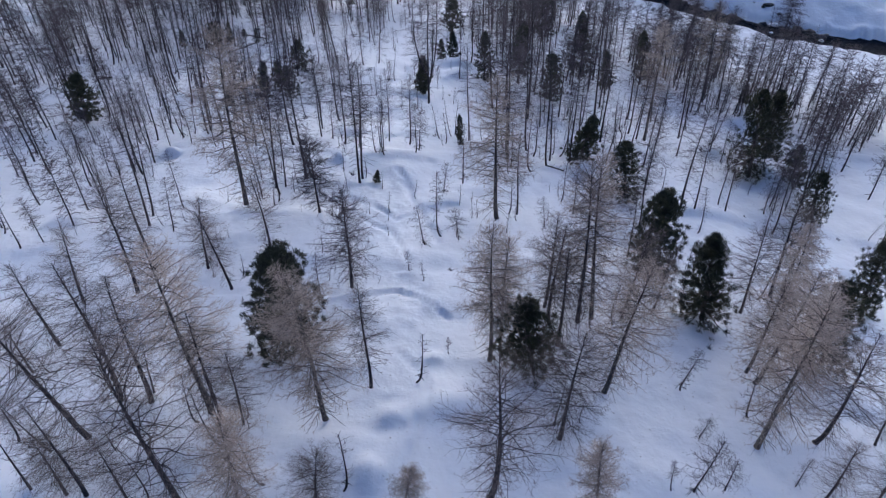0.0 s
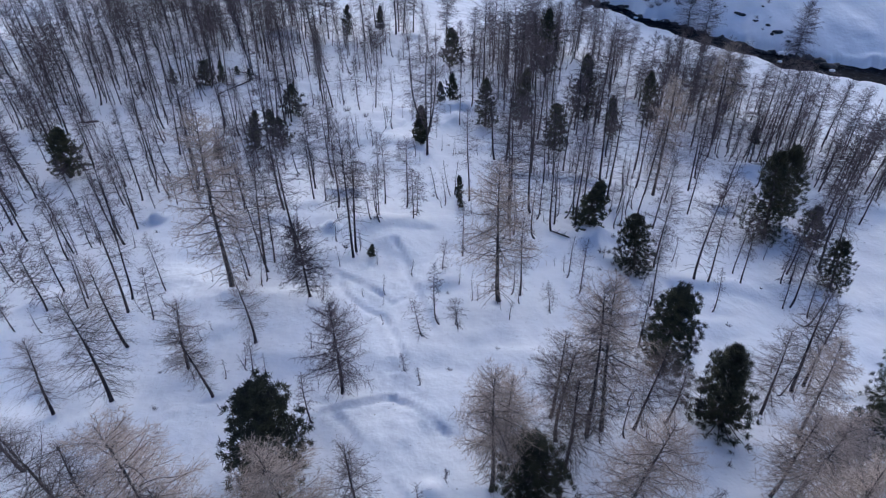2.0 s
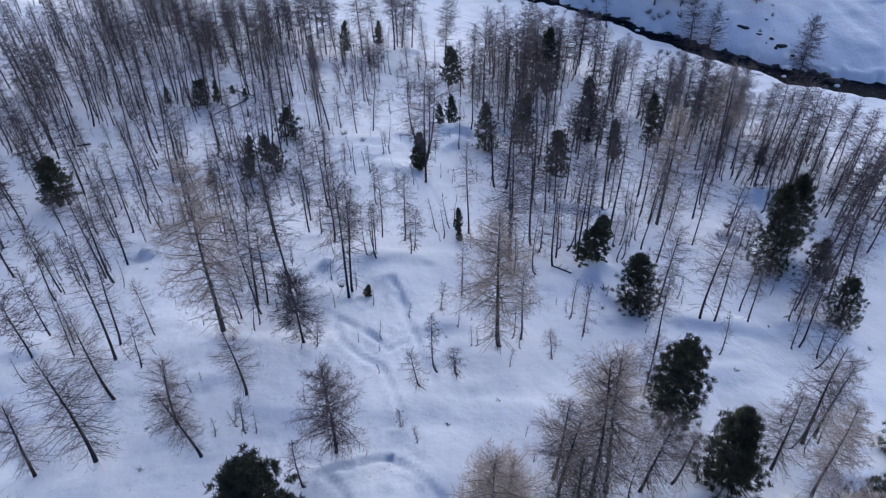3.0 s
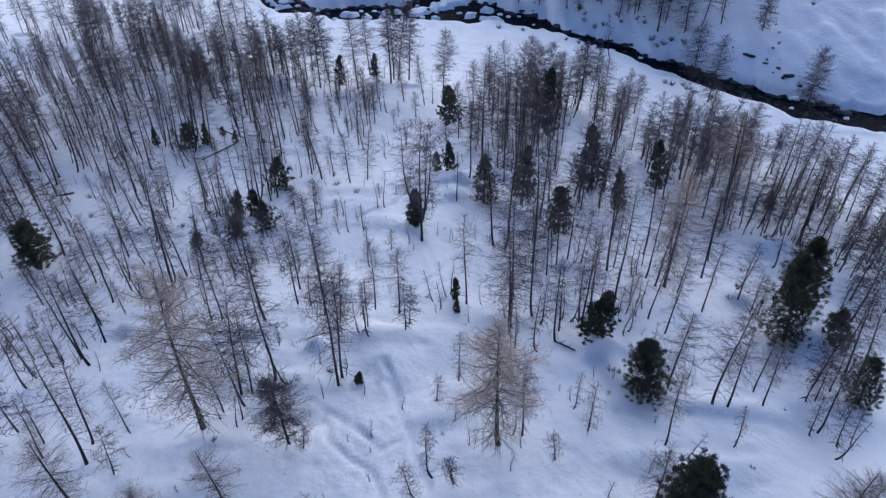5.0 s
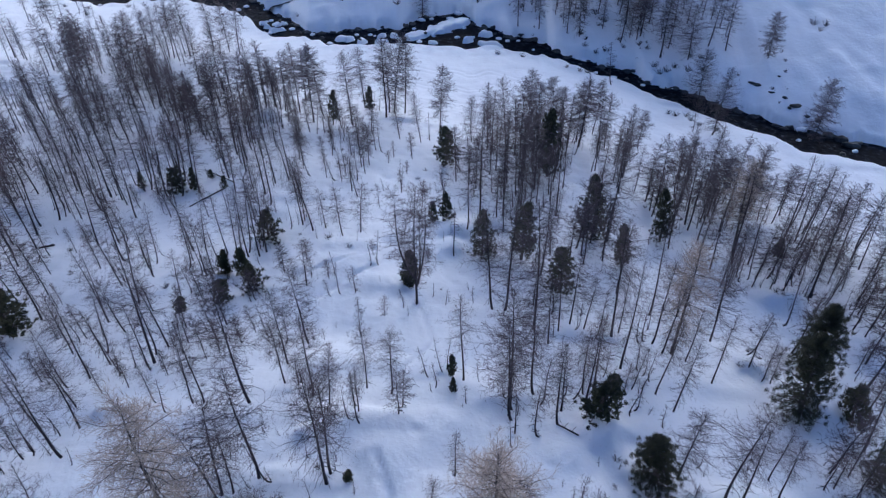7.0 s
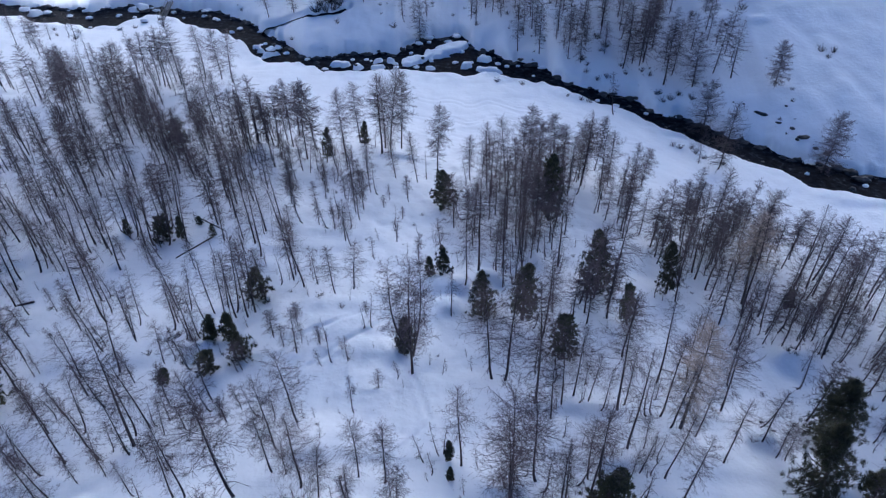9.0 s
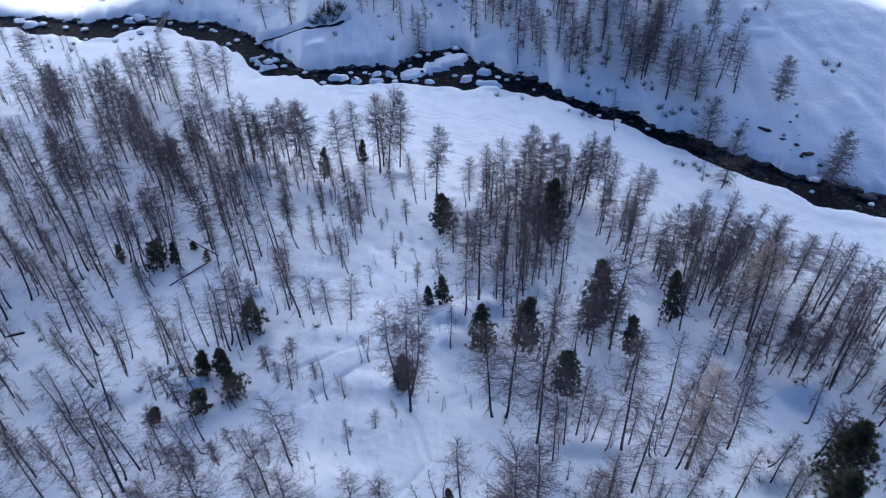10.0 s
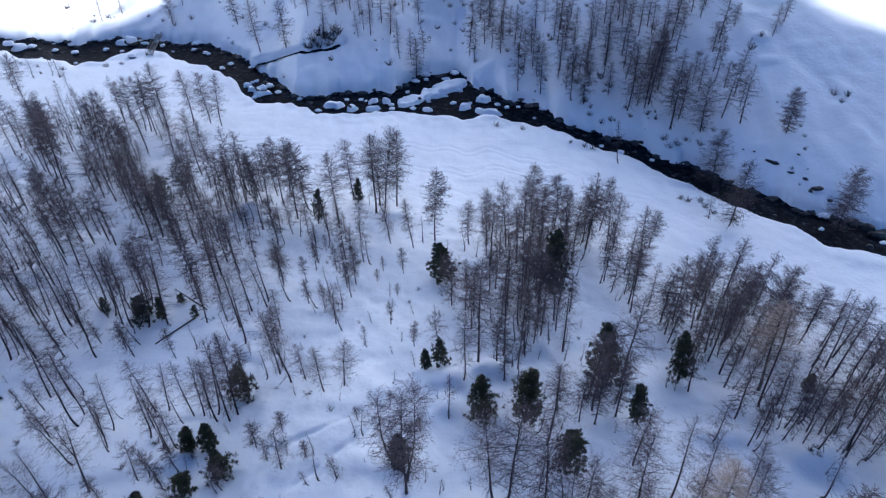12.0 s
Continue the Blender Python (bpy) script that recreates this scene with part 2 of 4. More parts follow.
def height(x, y):
    """The snow's full height."""
    x, y = np.asarray(x, float), np.asarray(y, float)
    z = base_height(x, y)
    near, far = shores(x)
    off = np.maximum(near - y, y - far)
    dry = smooth(0.2, 3.0, off)
    into = np.minimum(y - near, far - y)
    for ix, iy, rx, ry, turn, tall in ISLANDS:
        c, s = math.cos(radians(turn)), math.sin(radians(turn))
        a, b = ((x - ix) * c + (y - iy) * s) / rx, ((y - iy) * c - (x - ix) * s) / ry
        q = np.sqrt(a * a + b * b) + 0.32 * lattice(x / 1.5, y / 1.2, 33) + 0.10 * lattice(x / 0.6, y / 0.6, 34)
        top = np.interp(x, STREAM_X, STREAM_Z) + tall * (0.7 + 0.3 * np.sqrt(np.clip(1 - q * q, 0, 1))) + 0.3 * lattice(x / 1.9, y / 1.6, 39)
        k = smooth(1.12, 0.86, q) * smooth(-0.4, 0.6, into)
        z = z * (1 - k) + top * k
    across = smooth(-4, 4, y - far)
    dry = dry * (1 - 0.62 * smooth(3, 9, near - y) * smooth(46, 34, near - y))
    z = z + dry * ((0.42 - 0.1 * across) * lattice(x / 13, y / 13, 1) + (0.26 - 0.12 * across) * lattice(x / 4.3, y / 4.3, 2) + (0.10 + 0.06 * smooth(60, 110, y)) * (1 - 0.7 * across) * lattice(x / 1.7, y / 1.9, 3))
    # the brook's trench
    q = line_distance(x, y, BROOK) + 0.3 * lattice(x / 1.4, y / 1.4, 35)
    z = z - 1.1 * smooth(1.5, 0.5, q) * across
    # small drifts and hollows on the wooded slope
    z = z + dry * 0.6 * np.maximum(lattice(x / 6.5 + 9, y / 3.6, 4), 0) ** 2
    z = z + dry * smooth(0, 6, y - far) * (0.16 * lattice(x / 3.1 + y / 7, y / 9.0, 8) + 0.10 * lattice(x / 1.5, y / 2.2, 16) * smooth(75, 55, x))
    # the ragged overhanging edge of the snow along the water
    edge = np.exp(-(np.maximum(off, 0) / 2.4) ** 2)
    z = z + edge * dry * 0.8 * lattice(x / 2.1, y / 2.1, 5)
    # wheel and ski ruts along the open strip beside the stream
    d = near - y
    strip = smooth(10, 15, d) * smooth(46, 34, d)
    z = z + strip * 0.06 * np.sin(d * 5.2 + 2.2 * lattice(x / 16, y / 16, 6)) * np.maximum(0.25 + 0.75 * lattice(x / 18, d / 2.5, 7), 0)
    for off_shore, wobble in ((16.5, 36), (18.3, 36), (24.0, 37), (25.6, 37), (31.0, 38)):
        q = d - off_shore - 1.5 * lattice(x / 22, x * 0, wobble)
        z = z - smooth(8, 12, d) * 0.14 * np.exp(-(q / 0.35) ** 2) * smooth(-75, -60, x)
    # pocks and small slumps between the trees
    pock = lattice(x / 1.05, y / 0.75, 14) + 0.5 * lattice(x / 0.5, y / 0.5, 15)
    z = z - dry * 0.25 * np.maximum(pock - 0.55, 0) * smooth(50, 40, near - y - 140) * smooth(24, 34, near - y)
    for mx, my, r, h in MOUNDS:
        q = ((x - mx) ** 2 + (y - my) ** 2) / r ** 2
        z = z + h * np.exp(-q * q * 0.6 - q * 0.5) * (1 + 0.15 * lattice(x / 0.9, y / 0.9, 11))
    for pts in TRACKS:
        q = line_distance(x, y, pts) + 0.12 * lattice(x / 0.8, y / 0.8, 9)
        z = z - 0.24 * np.exp(-(q / 0.22) ** 2) + 0.06 * np.exp(-((q - 0.5) / 0.22) ** 2)
    # unseen ridge added behind, its crest shaped to keep sun off the wood
    u, v = x * 0.883 - y * 0.469, x * 0.469 + y * 0.883
    crest = 611 - 74 * smooth(-160, -206, u) - 11 * smooth(-22, -2, u) + 10 * lattice(u / 60, v * 0, 12) + 7 * lattice(u / 14, v * 0, 13)
    ridge = (crest - 20) * smooth(-120, -900, v) - 60 * smooth(-960, -1500, v)
    z = z + ridge * smooth(60, -20, y)
    return z


def sheet(name, verts, faces, mat, smooth_shaded=True):
    me = bpy.data.meshes.new(name)
    me.from_pydata(verts, [], faces)
    me.materials.append(mat)
    if smooth_shaded:
        me.polygons.foreach_set("use_smooth", [True] * len(me.polygons))
    me.update()
    return me


def steps(*spans):
    """Grid lines: (from, to, step) spans laid end to end."""
    return np.unique(np.round(np.concatenate([np.arange(a, b + s * 0.5, s) for a, b, s in spans]), 3))


def make_ground():
    gx = steps((-2400, -1000, 200), (-1000, -160, 20), (-160, -125, 2.5), (-125, -25, 0.7), (-25, 25, 0.35), (25, 110, 0.7), (110, 160, 2.5), (160, 400, 20), (400, 2400, 200))
    gy = steps((-2400, -1000, 200), (-1000, -40, 15), (-40, 12, 2), (12, 66, 0.4), (66, 188, 0.45), (188, 262, 0.7), (262, 330, 4), (330, 600, 30), (600, 2400, 200))
    x, y = np.meshgrid(gx, gy)
    z = height(x, y)
    n, m = len(gx), len(gy)
    verts = np.stack([x.ravel(), y.ravel(), z.ravel()], 1)
    i = (np.arange(m - 1)[:, None] * n + np.arange(n - 1)).ravel()
    faces = np.stack([i, i + 1, i + n + 1, i + n], 1)
    me = sheet("ground", verts.tolist(), faces.tolist(), SNOW)
    me.materials.append(UNSEEN_RIDGE)
    me.polygons.foreach_set("material_index", (verts[i, 1] < -25).astype(int))
    ob = new("ground", me)
    return tagged(ob, "deep white snow over a gently falling wooded slope", "snow", kind="structure")


def make_water():
    gx = steps((-400, -140, 20), (-140, 120, 1.0), (120, 400, 20))
    (near, far), lev = shores(gx), np.interp(gx, STREAM_X, STREAM_Z)
    k = np.linspace(-0.25, 1.25, 16)
    y = near[:, None] + (far - near)[:, None] * k
    x = np.repeat(gx[:, None], len(k), 1)
    z = lev[:, None] + 0.10 * lattice(x / 1.3, y / 1.3, 21)
    verts = np.stack([x.ravel(), y.ravel(), z.ravel()], 1)
    n = len(k)
    i = (np.arange(len(gx) - 1)[:, None] * n + np.arange(n - 1)).ravel()
    faces = np.stack([i, i + n, i + n + 1, i + 1], 1)
    ob = new("water", sheet("water", verts.tolist(), faces.tolist(), WATER))
    return tagged(ob, "dark shallow stream running between snowy banks", "stream", kind="structure")


def make_brook():
    """The brook's water, a strip that follows its trench down the bank."""
    rows = []
    for (ax, ay), (bx, by) in zip(BROOK, BROOK[1:]):
        for k in range(5):
            rows.append((ax + (bx - ax) * k / 5, ay + (by - ay) * k / 5, ax - bx, ay - by))
    verts, faces = [], []
    for k, (x, y, dx, dy) in enumerate(rows):
        n = math.hypot(dx, dy)
        for side in (-1.3, 0, 1.3):
            verts.append((x - dy / n * side, y + dx / n * side, float(height(x, y)) + 0.3))
        if k:
            faces += [(3 * k - 3, 3 * k - 2, 3 * k + 1, 3 * k), (3 * k - 2, 3 * k - 1, 3 * k + 2, 3 * k + 1)]
    return tagged(new("brook_water", sheet("brook_water", verts, faces, WATER)), "narrow dark brook coming down the snowy bank", "brook", kind="structure")


make_ground()
make_water()
make_brook()


# ---- trees ----
class Wood:
    """Collects tapered limbs as vertices and faces."""

    def __init__(self):
        self.v, self.f = [], []

    def limb(self, pts, radii, sides=3):
        """A tapered limb through pts; a last radius of 0 closes it in a point."""
        start, rows = len(self.v), []
        for k, p in enumerate(pts):
            a, b = pts[max(k - 1, 0)], pts[min(k + 1, len(pts) - 1)]
            way = (b - a).normalized()
            side = way.cross(Vector((0.3, 0.2, 1) if abs(way.z) < 0.9 else (1, 0.2, 0))).normalized()
            up = way.cross(side)
            if radii[k] <= 0:
                rows.append([len(self.v)])
                self.v.append(tuple(p))
            else:
                row = []
                for s in range(sides):
                    w = 2 * math.pi * s / sides
                    row.append(len(self.v))
                    self.v.append(tuple(p + radii[k] * (math.cos(w) * side + math.sin(w) * up)))
                rows.append(row)
        for a, b in zip(rows, rows[1:]):
            if len(b) == 1:
                self.f += [(a[s], a[(s + 1) % sides], b[0]) for s in range(sides)]
            else:
                self.f += [(a[s], a[(s + 1) % sides], b[(s + 1) % sides], b[s]) for s in range(sides)]

    def sliver(self, p, tip, r):
        """The finest twig: one thin blade."""
        way = tip - p
        side = way.cross(Vector((0.4, 0.3, 1))).normalized() * r
        n = len(self.v)
        self.v += [tuple(p - side), tuple(p + side), tuple(tip)]
        self.f.append((n, n + 1, n + 2))

    def mesh(self, name, mat):
        return sheet(name, self.v, self.f, mat)


def part(name, me, parent, label=""):
    ob = new(name, me)
    ob.parent = parent
    return tagged(ob, label) if label else ob


def turned(way, azimuth, lift):
    """A level direction turned by azimuth, lifted by an angle."""
    c, s = math.cos(azimuth), math.sin(azimuth)
    d = Vector((way.x * c - way.y * s, way.x * s + way.y * c, 0)).normalized()
    return d * math.cos(lift) + Vector((0, 0, math.sin(lift)))


def larch_parts(seed, tall, spread, bare, count, twigs, fine, thick=1.0, forks=0, butt=0.3, light=0, spire=1.0, tips=0.8):
    """A leafless larch as trunk, limbs and twigs: many thin limbs that arch down and turn up, and a haze of twigs.

    light: 0 for a tree seen close, 1 at middle distance, 2 far off."""
    rnd = random.Random(seed)
    trunk, limbs, spray = Wood(), Wood(), Wood()
    r0 = (0.0125, 0.0080, 0.0090)[light] * tall + 0.022
    bend_way = rnd.uniform(0, 6.28)
    bend = Vector((math.cos(bend_way), math.sin(bend_way), 0))
    ph = [rnd.uniform(0, 6.28) for _ in range(4)]

    def axis(z):
        s = z / tall
        return Vector((0.016 * tall * math.sin(3.1 * s + ph[0]) * s, 0.016 * tall * math.sin(3.7 * s + ph[1]) * s, z)) + bend * butt * (math.exp(-max(z, 0) / (0.06 * tall)) - 1)

    n = (11, 9, 6)[light]
    zs = [-0.5, 0, 0.25] + [tall * k / n for k in range(1, n + 1)]
    trunk.limb([axis(z) for z in zs], [r0 * 1.5, r0 * 1.25, r0 * 1.02] + [max(r0 * (1 - 0.93 * (k / n) ** 0.9), 0.014) for k in range(1, n + 1)], (7, 5, 4)[light])
    stems = [(axis, bare, 1.0)]
    for k in range(forks):
        z0 = tall * rnd.uniform(0.14, 0.24)
        aim = k * 2.1 + rnd.uniform(-0.3, 0.3) + ph[2]
        out, rise = tall * rnd.uniform(0.10, 0.14), tall * rnd.uniform(0.66, 0.76)
        d = Vector((math.cos(aim), math.sin(aim), 0))

        def stem(z, z0=z0, d=d, out=out, rise=rise):
            s = max(0.0, min(1.0, (z - z0) / rise))
            return axis(z0) + d * out * (1 - (1 - s) ** 4) + Vector((0, 0, s * rise))
        trunk.limb([stem(z0 + rise * q / 8) for q in range(9)], [r0 * 0.75 * (1 - 0.9 * q / 8) for q in range(9)], 6)
        stems.append((stem, (z0 + 0.06 * tall) / tall, 0.95))
    m = (4, 3, 2)[light]
    for fn, low, size in stems:
        for k in range(int(count * size)):
            u = (k + rnd.random()) / int(count * size)
            z = tall * (low + (0.99 - low) * u ** 0.92)
            body = min(1, 0.5 + u / 0.6) * (1 - u ** (1.6 + spire)) ** 0.7 + 0.07
            length = tall * spread * body * size * rnd.uniform(0.4, 1.25)
            way = turned(Vector((1, 0, 0)), 2.39996 * k + rnd.uniform(-0.9, 0.9), 0)
            lift = -0.45 + 0.75 * u + 0.5 * u ** 4 + rnd.uniform(-0.3, 0.3)
            pts = [fn(z)]
            for q in range(1, m + 1):
                s = (q - 0.5) / m
                a = lift + 0.32 - 1.15 * s + 1.25 * s * s + rnd.uniform(-0.14, 0.14)
                pts.append(pts[-1] + turned(way, rnd.uniform(-0.3, 0.3), a) * length / m)
            rb = (0.0070 + 0.0050 * length) * (0.75 + 0.25 * thick) * (1.3, 1.0, 1.0)[light]
            limbs.limb(pts, [rb * (1 - 0.7 * q / m) for q in range(m)] + [0], 3)
            nt = max(2, int(twigs * length * (0.9 - 0.5 * tips + tips * u) + rnd.random()))
            for j in range(nt):
                s = 0.1 + 0.9 * (j + rnd.random()) / nt
                i = min(int(s * m), m - 1)
                p = pts[i].lerp(pts[i + 1], s * m - i)
                tl = (0.20 + 0.30 * length * (1 - 0.55 * s)) * rnd.uniform(0.5, 1.4)
                d1 = turned(way, (1 if j % 2 else -1) * rnd.uniform(0.25, 1.2), rnd.uniform(-0.75, 0.6))
                tip = p + d1 * tl
                rt = (0.0052 + 0.002 * tl) * thick
                if light:
                    spray.sliver(p, tip, rt)
                else:
                    spray.limb([p, tip], [rt, 0], 3)
                for _ in range(fine):
                    pp = p.lerp(tip, rnd.uniform(0.15, 0.9))
                    d2 = turned(d1, rnd.uniform(-1.1, 1.1), rnd.uniform(-0.8, 0.7))
                    spray.sliver(pp, pp + d2 * tl * rnd.uniform(0.35, 0.85), rt * 0.85)
    # dead limbs that hang low on the trunk
    for k in range((14, 9, 4)[light]):
        z = tall * rnd.uniform(0.06, max(bare, 0.12))
        way = turned(Vector((1, 0, 0)), rnd.uniform(0, 6.28), 0)
        pts, ln = [axis(z)], tall * spread * rnd.uniform(0.25, 0.85)
        for a in (0.05, -0.5, -0.35):
            pts.append(pts[-1] + turned(way, rnd.uniform(-0.2, 0.2), a + rnd.uniform(-0.15, 0.15)) * ln / 3)
        limbs.limb(pts, [0.013 * thick, 0.010 * thick, 0.007 * thick, 0], 3)
        for p, q in zip(pts[1:], pts[2:]):
            spray.sliver(p, p + turned(way, rnd.uniform(-1, 1), rnd.uniform(-0.8, 0.2)) * ln * 0.3, 0.006 * thick)
    return trunk, limbs, spray


def two_tone(name, first, second, mat_a, mat_b):
    """One mesh of two heaps of limbs in two materials."""
    n = len(first.v)
    me = sheet(name, first.v + second.v, first.f + [tuple(i + n for i in f) for f in second.f], mat_a)
    me.materials.append(mat_b)
    me.polygons.foreach_set("material_index", [0] * len(first.f) + [1] * len(second.f))
    return me


def larch_thing(name, seed, tall, spread, bare, count, twigs, fine, bark, twig, thick=1.0, forks=0, butt=0.3, light=0, spire=1.0, label="", tips=0.8):
    base = new(name)
    trunk, limbs, spray = larch_parts(seed, tall, spread, bare, count, twigs, fine, thick, forks, butt, light, spire, tips)
    part("trunk", trunk.mesh("trunk", bark), base)
    tagged(part("crown", two_tone("crown", limbs, spray, bark, twig), base), kind="stuff")
    base["tall"] = tall
    return tagged(base, label, "larch tree", "larches")


def pine_thing(name, seed, tall, girth, needles, label, point=2.4, low=0.05):
    """A stone pine: a short trunk, branches to near the ground, and dense tufts of needles."""
    rnd = random.Random(seed)
    base = new(name)
    trunk, limbs, tufts = Wood(), Wood(), Wood()
    r0 = 0.02 * tall + 0.03
    zs = [-0.4, 0] + [tall * k / 8 for k in range(1, 9)]

    def axis(z):
        return Vector((0.03 * z * math.sin(z * 0.5 + seed), 0.02 * z * math.cos(z * 0.6 + seed), z))

    trunk.limb([axis(z) for z in zs], [r0 * 1.3, r0 * 1.15] + [max(r0 * (1 - 0.92 * k / 8), 0.02) for k in range(1, 9)], 7)
    lobes = [(rnd.uniform(0, 6.28), rnd.uniform(0.05, 0.95), rnd.choice((0.5, 0.65, 1.25, 1.4))) for _ in range(16)]
    n = 124 if needles > 40 else 84 if tall > 5 else 34
    for k in range(n):
        u = (k + rnd.random()) / n
        z = tall * (low + (0.97 - low) * u)
        aim = 2.39996 * k + rnd.uniform(-0.6, 0.6)
        body = min(1, 0.6 + u / 0.3) * (1 - u ** point) ** 0.95 + 0.05
        lobe = 1.0
        for la, lu, lf in lobes:
            lobe += (lf - 1) * math.exp(-((math.atan2(math.sin(aim - la), math.cos(aim - la)) / 0.6) ** 2) - ((u - lu) / 0.10) ** 2)
        length = tall * girth * body * max(lobe, 0.35) * (rnd.uniform(0.7, 1.15) if needles > 40 else rnd.uniform(0.6, 1.25))
        way = turned(Vector((1, 0, 0)), aim, 0)
        p0 = axis(z)
        lift = -0.5 + 1.2 * u
        p1 = p0 + turned(way, 0, lift) * length * 0.6
        p2 = p1 + turned(way, rnd.uniform(-0.2, 0.2), lift + 0.6) * length * 0.4
        rb = 0.02 + 0.012 * length
        limbs.limb([p0, p1, p2], [rb, rb * 0.7, 0], 3)
        ends = [(0.98, 0.0), (0.7, 0.28), (0.6, -0.28), (0.35, 0.2), (0.3, -0.2)]
        for s, swing in ends[: 3 + (k % 3)]:
            c = (p0.lerp(p1, s / 0.6) if s < 0.6 else p1.lerp(p2, (s - 0.6) / 0.4)) + turned(way, math.pi / 2, 0) * swing * length * 0.8 + Vector((rnd.uniform(-0.1, 0.1), rnd.uniform(-0.1, 0.1), rnd.uniform(0, 0.2)))
            for _ in range(needles):
                d = turned(way, rnd.uniform(-2.2, 2.2), rnd.uniform(-0.5, 1.35))
                ln = (0.26 if needles > 40 else 0.3) * rnd.uniform(0.6, 1.35)
                q = c + Vector((rnd.gauss(0, 0.10), rnd.gauss(0, 0.10), rnd.gauss(0, 0.08)))
                tufts.sliver(q, q + d * ln, 0.024 if needles > 40 else 0.062)
    part("trunk", trunk.mesh("trunk", PINE_BARK), base)
    tagged(part("crown", two_tone("crown", limbs, tufts, PINE_BARK, NEEDLE), base, "dense dark green needle tufts"), kind="stuff")
    base["tall"] = tall
    return tagged(base, label, "pine tree", "stone pines")


GREY = "bare grey-brown larch with fine twigs standing in deep snow"
PROTO = {
    "open": [larch_thing("larch_tree", 10 + k, 10, 0.27, 0.12, 150, 8.0, 4, BARK, TWIG, 2.0, butt=0.1, spire=1.0, label="bare wide-branched grey larch standing alone in open snow") for k in range(2)],
    "near": [larch_thing("larch_tree", 20 + k, 12, s, b, 130, 7, 3, BARK, SUN_TONED_NEAR_TWIG, 1.15, butt=bt, spire=1.2, label=GREY) for k, (s, b, bt) in enumerate([(0.24, 0.12, 0.1), (0.21, 0.16, 0.2), (0.26, 0.10, 0.05), (0.19, 0.22, 0.15), (0.23, 0.14, 0.3)])],
    "mid": [larch_thing("larch_tree", 30 + k, 11, s, b, 100, 6, 2, BARK, TWIG, 1.5, butt=bt, light=1, spire=1.6, label=GREY) for k, (s, b, bt) in enumerate([(0.20, 0.24, 0.1), (0.175, 0.32, 0.2), (0.22, 0.2, 0.05), (0.165, 0.38, 0.15), (0.19, 0.28, 0.25), (0.21, 0.18, 0.2)])],
    "pole": [larch_thing("larch_tree", 35 + k, 11, s, b, 84, 5.5, 2, BARK, TWIG, 1.55, butt=bt, light=1, spire=1.4, label="slender bare larch pole with short fine twigs in snow") for k, (s, b, bt) in enumerate([(0.165, 0.18, 0.15), (0.14, 0.24, 0.3), (0.185, 0.14, 0.1), (0.15, 0.30, 0.35), (0.17, 0.20, 0.2)])],
    "broad": [larch_thing("larch_tree", 16 + k, 10, 0.26, 0.06, 170, 8.0, 2, BARK, TWIG, 3.2, butt=0.1, light=1, spire=0.9, label="broad bare larch standing by the dark stream") for k in range(2)],
    "far": [larch_thing("larch_tree", 40 + k, 12, s, b, 150, 6, 2, BARK, TWIG, 3.3, butt=bt, light=2, spire=1.5, label=GREY) for k, (s, b, bt) in enumerate([(0.205, 0.18, 0.1), (0.18, 0.26, 0.2), (0.225, 0.12, 0.05), (0.19, 0.22, 0.15), (0.215, 0.16, 0.3), (0.17, 0.28, 0.1)])],
    "bank": [larch_thing("larch_tree", 50 + k, 12, s, b, 140, 6, 2, BARK, TWIG, 3.4, butt=0.1, light=2, spire=1.2, label="bare larch on the shaded bank beyond the stream") for k, (s, b) in enumerate([(0.21, 0.12), (0.18, 0.18), (0.23, 0.08), (0.19, 0.22)])],
    # sunlit crowns, with the sun in the bark and twig colour
    "pale": [larch_thing("larch_tree", 60 + k, 14, s, b, 150, 8, 5, SUN_TONED_BARK, SUN_TONED_TWIG, 1.9, butt=0.2, spire=1.8, tips=1.4, label="tall leafless larch in snow, sunlight on its crown put into pale straw colour") for k, (s, b) in enumerate([(0.20, 0.14), (0.175, 0.18), (0.22, 0.10)])],
    "young": [larch_thing("young_larch_tree", 70 + k, 5, s, b, 44, 9.0, 2, BARK, TWIG, 1.7, butt=bt, light=1, spire=1.4, label="thin young bare larch rising from the snow") for k, (s, b, bt) in enumerate([(0.21, 0.15, 0.1), (0.16, 0.2, 0.2), (0.25, 0.12, 0.1), (0.13, 0.3, 0.3)])],
    "forked": [larch_thing("larch_tree", 81, 16, 0.15, 0.34, 74, 6.0, 3, BARK, TWIG, 1.9, forks=3, butt=0.1, light=1, spire=1.4, label="large forked bare larch with three upright stems")],
    "pine": [pine_thing("pine_tree", 90 + k, 8, g, 50, "dark green stone pine with dense needles in the snow", 2.7) for k, g in enumerate([0.325, 0.35, 0.30])],
    "small_pine": [pine_thing("young_pine_tree", 85 + k, 4, g, 26, "young dark green pine with spiky tufts in the snow", pt, 0.06) for k, (g, pt) in enumerate([(0.40, 1.3), (0.46, 1.7), (0.36, 1.0)])],
    "far_pine": [pine_thing("pine_tree", 95 + k, 8, g, 22, "dark green stone pine with dense needles in the snow", pt, lo) for k, (g, pt, lo) in enumerate([(0.26, 2.4, 0.14), (0.28, 1.7, 0.06), (0.24, 2.1, 0.2), (0.28, 2.8, 0.1)])],
}
used = {}
chance = random.Random(5)


def stance(x, y, s, w, lean_x, lean_y):
    """The pose and scale of a tree in the snow."""
    return Matrix.Translation((x, y, float(height(x, y)) - 0.05)) @ Euler((radians(-lean_y), radians(lean_x), 0)).to_matrix().to_4x4() @ Matrix.Rotation(chance.uniform(0, 6.28), 4, "Z") @ Matrix.Diagonal((w, w, s, 1))


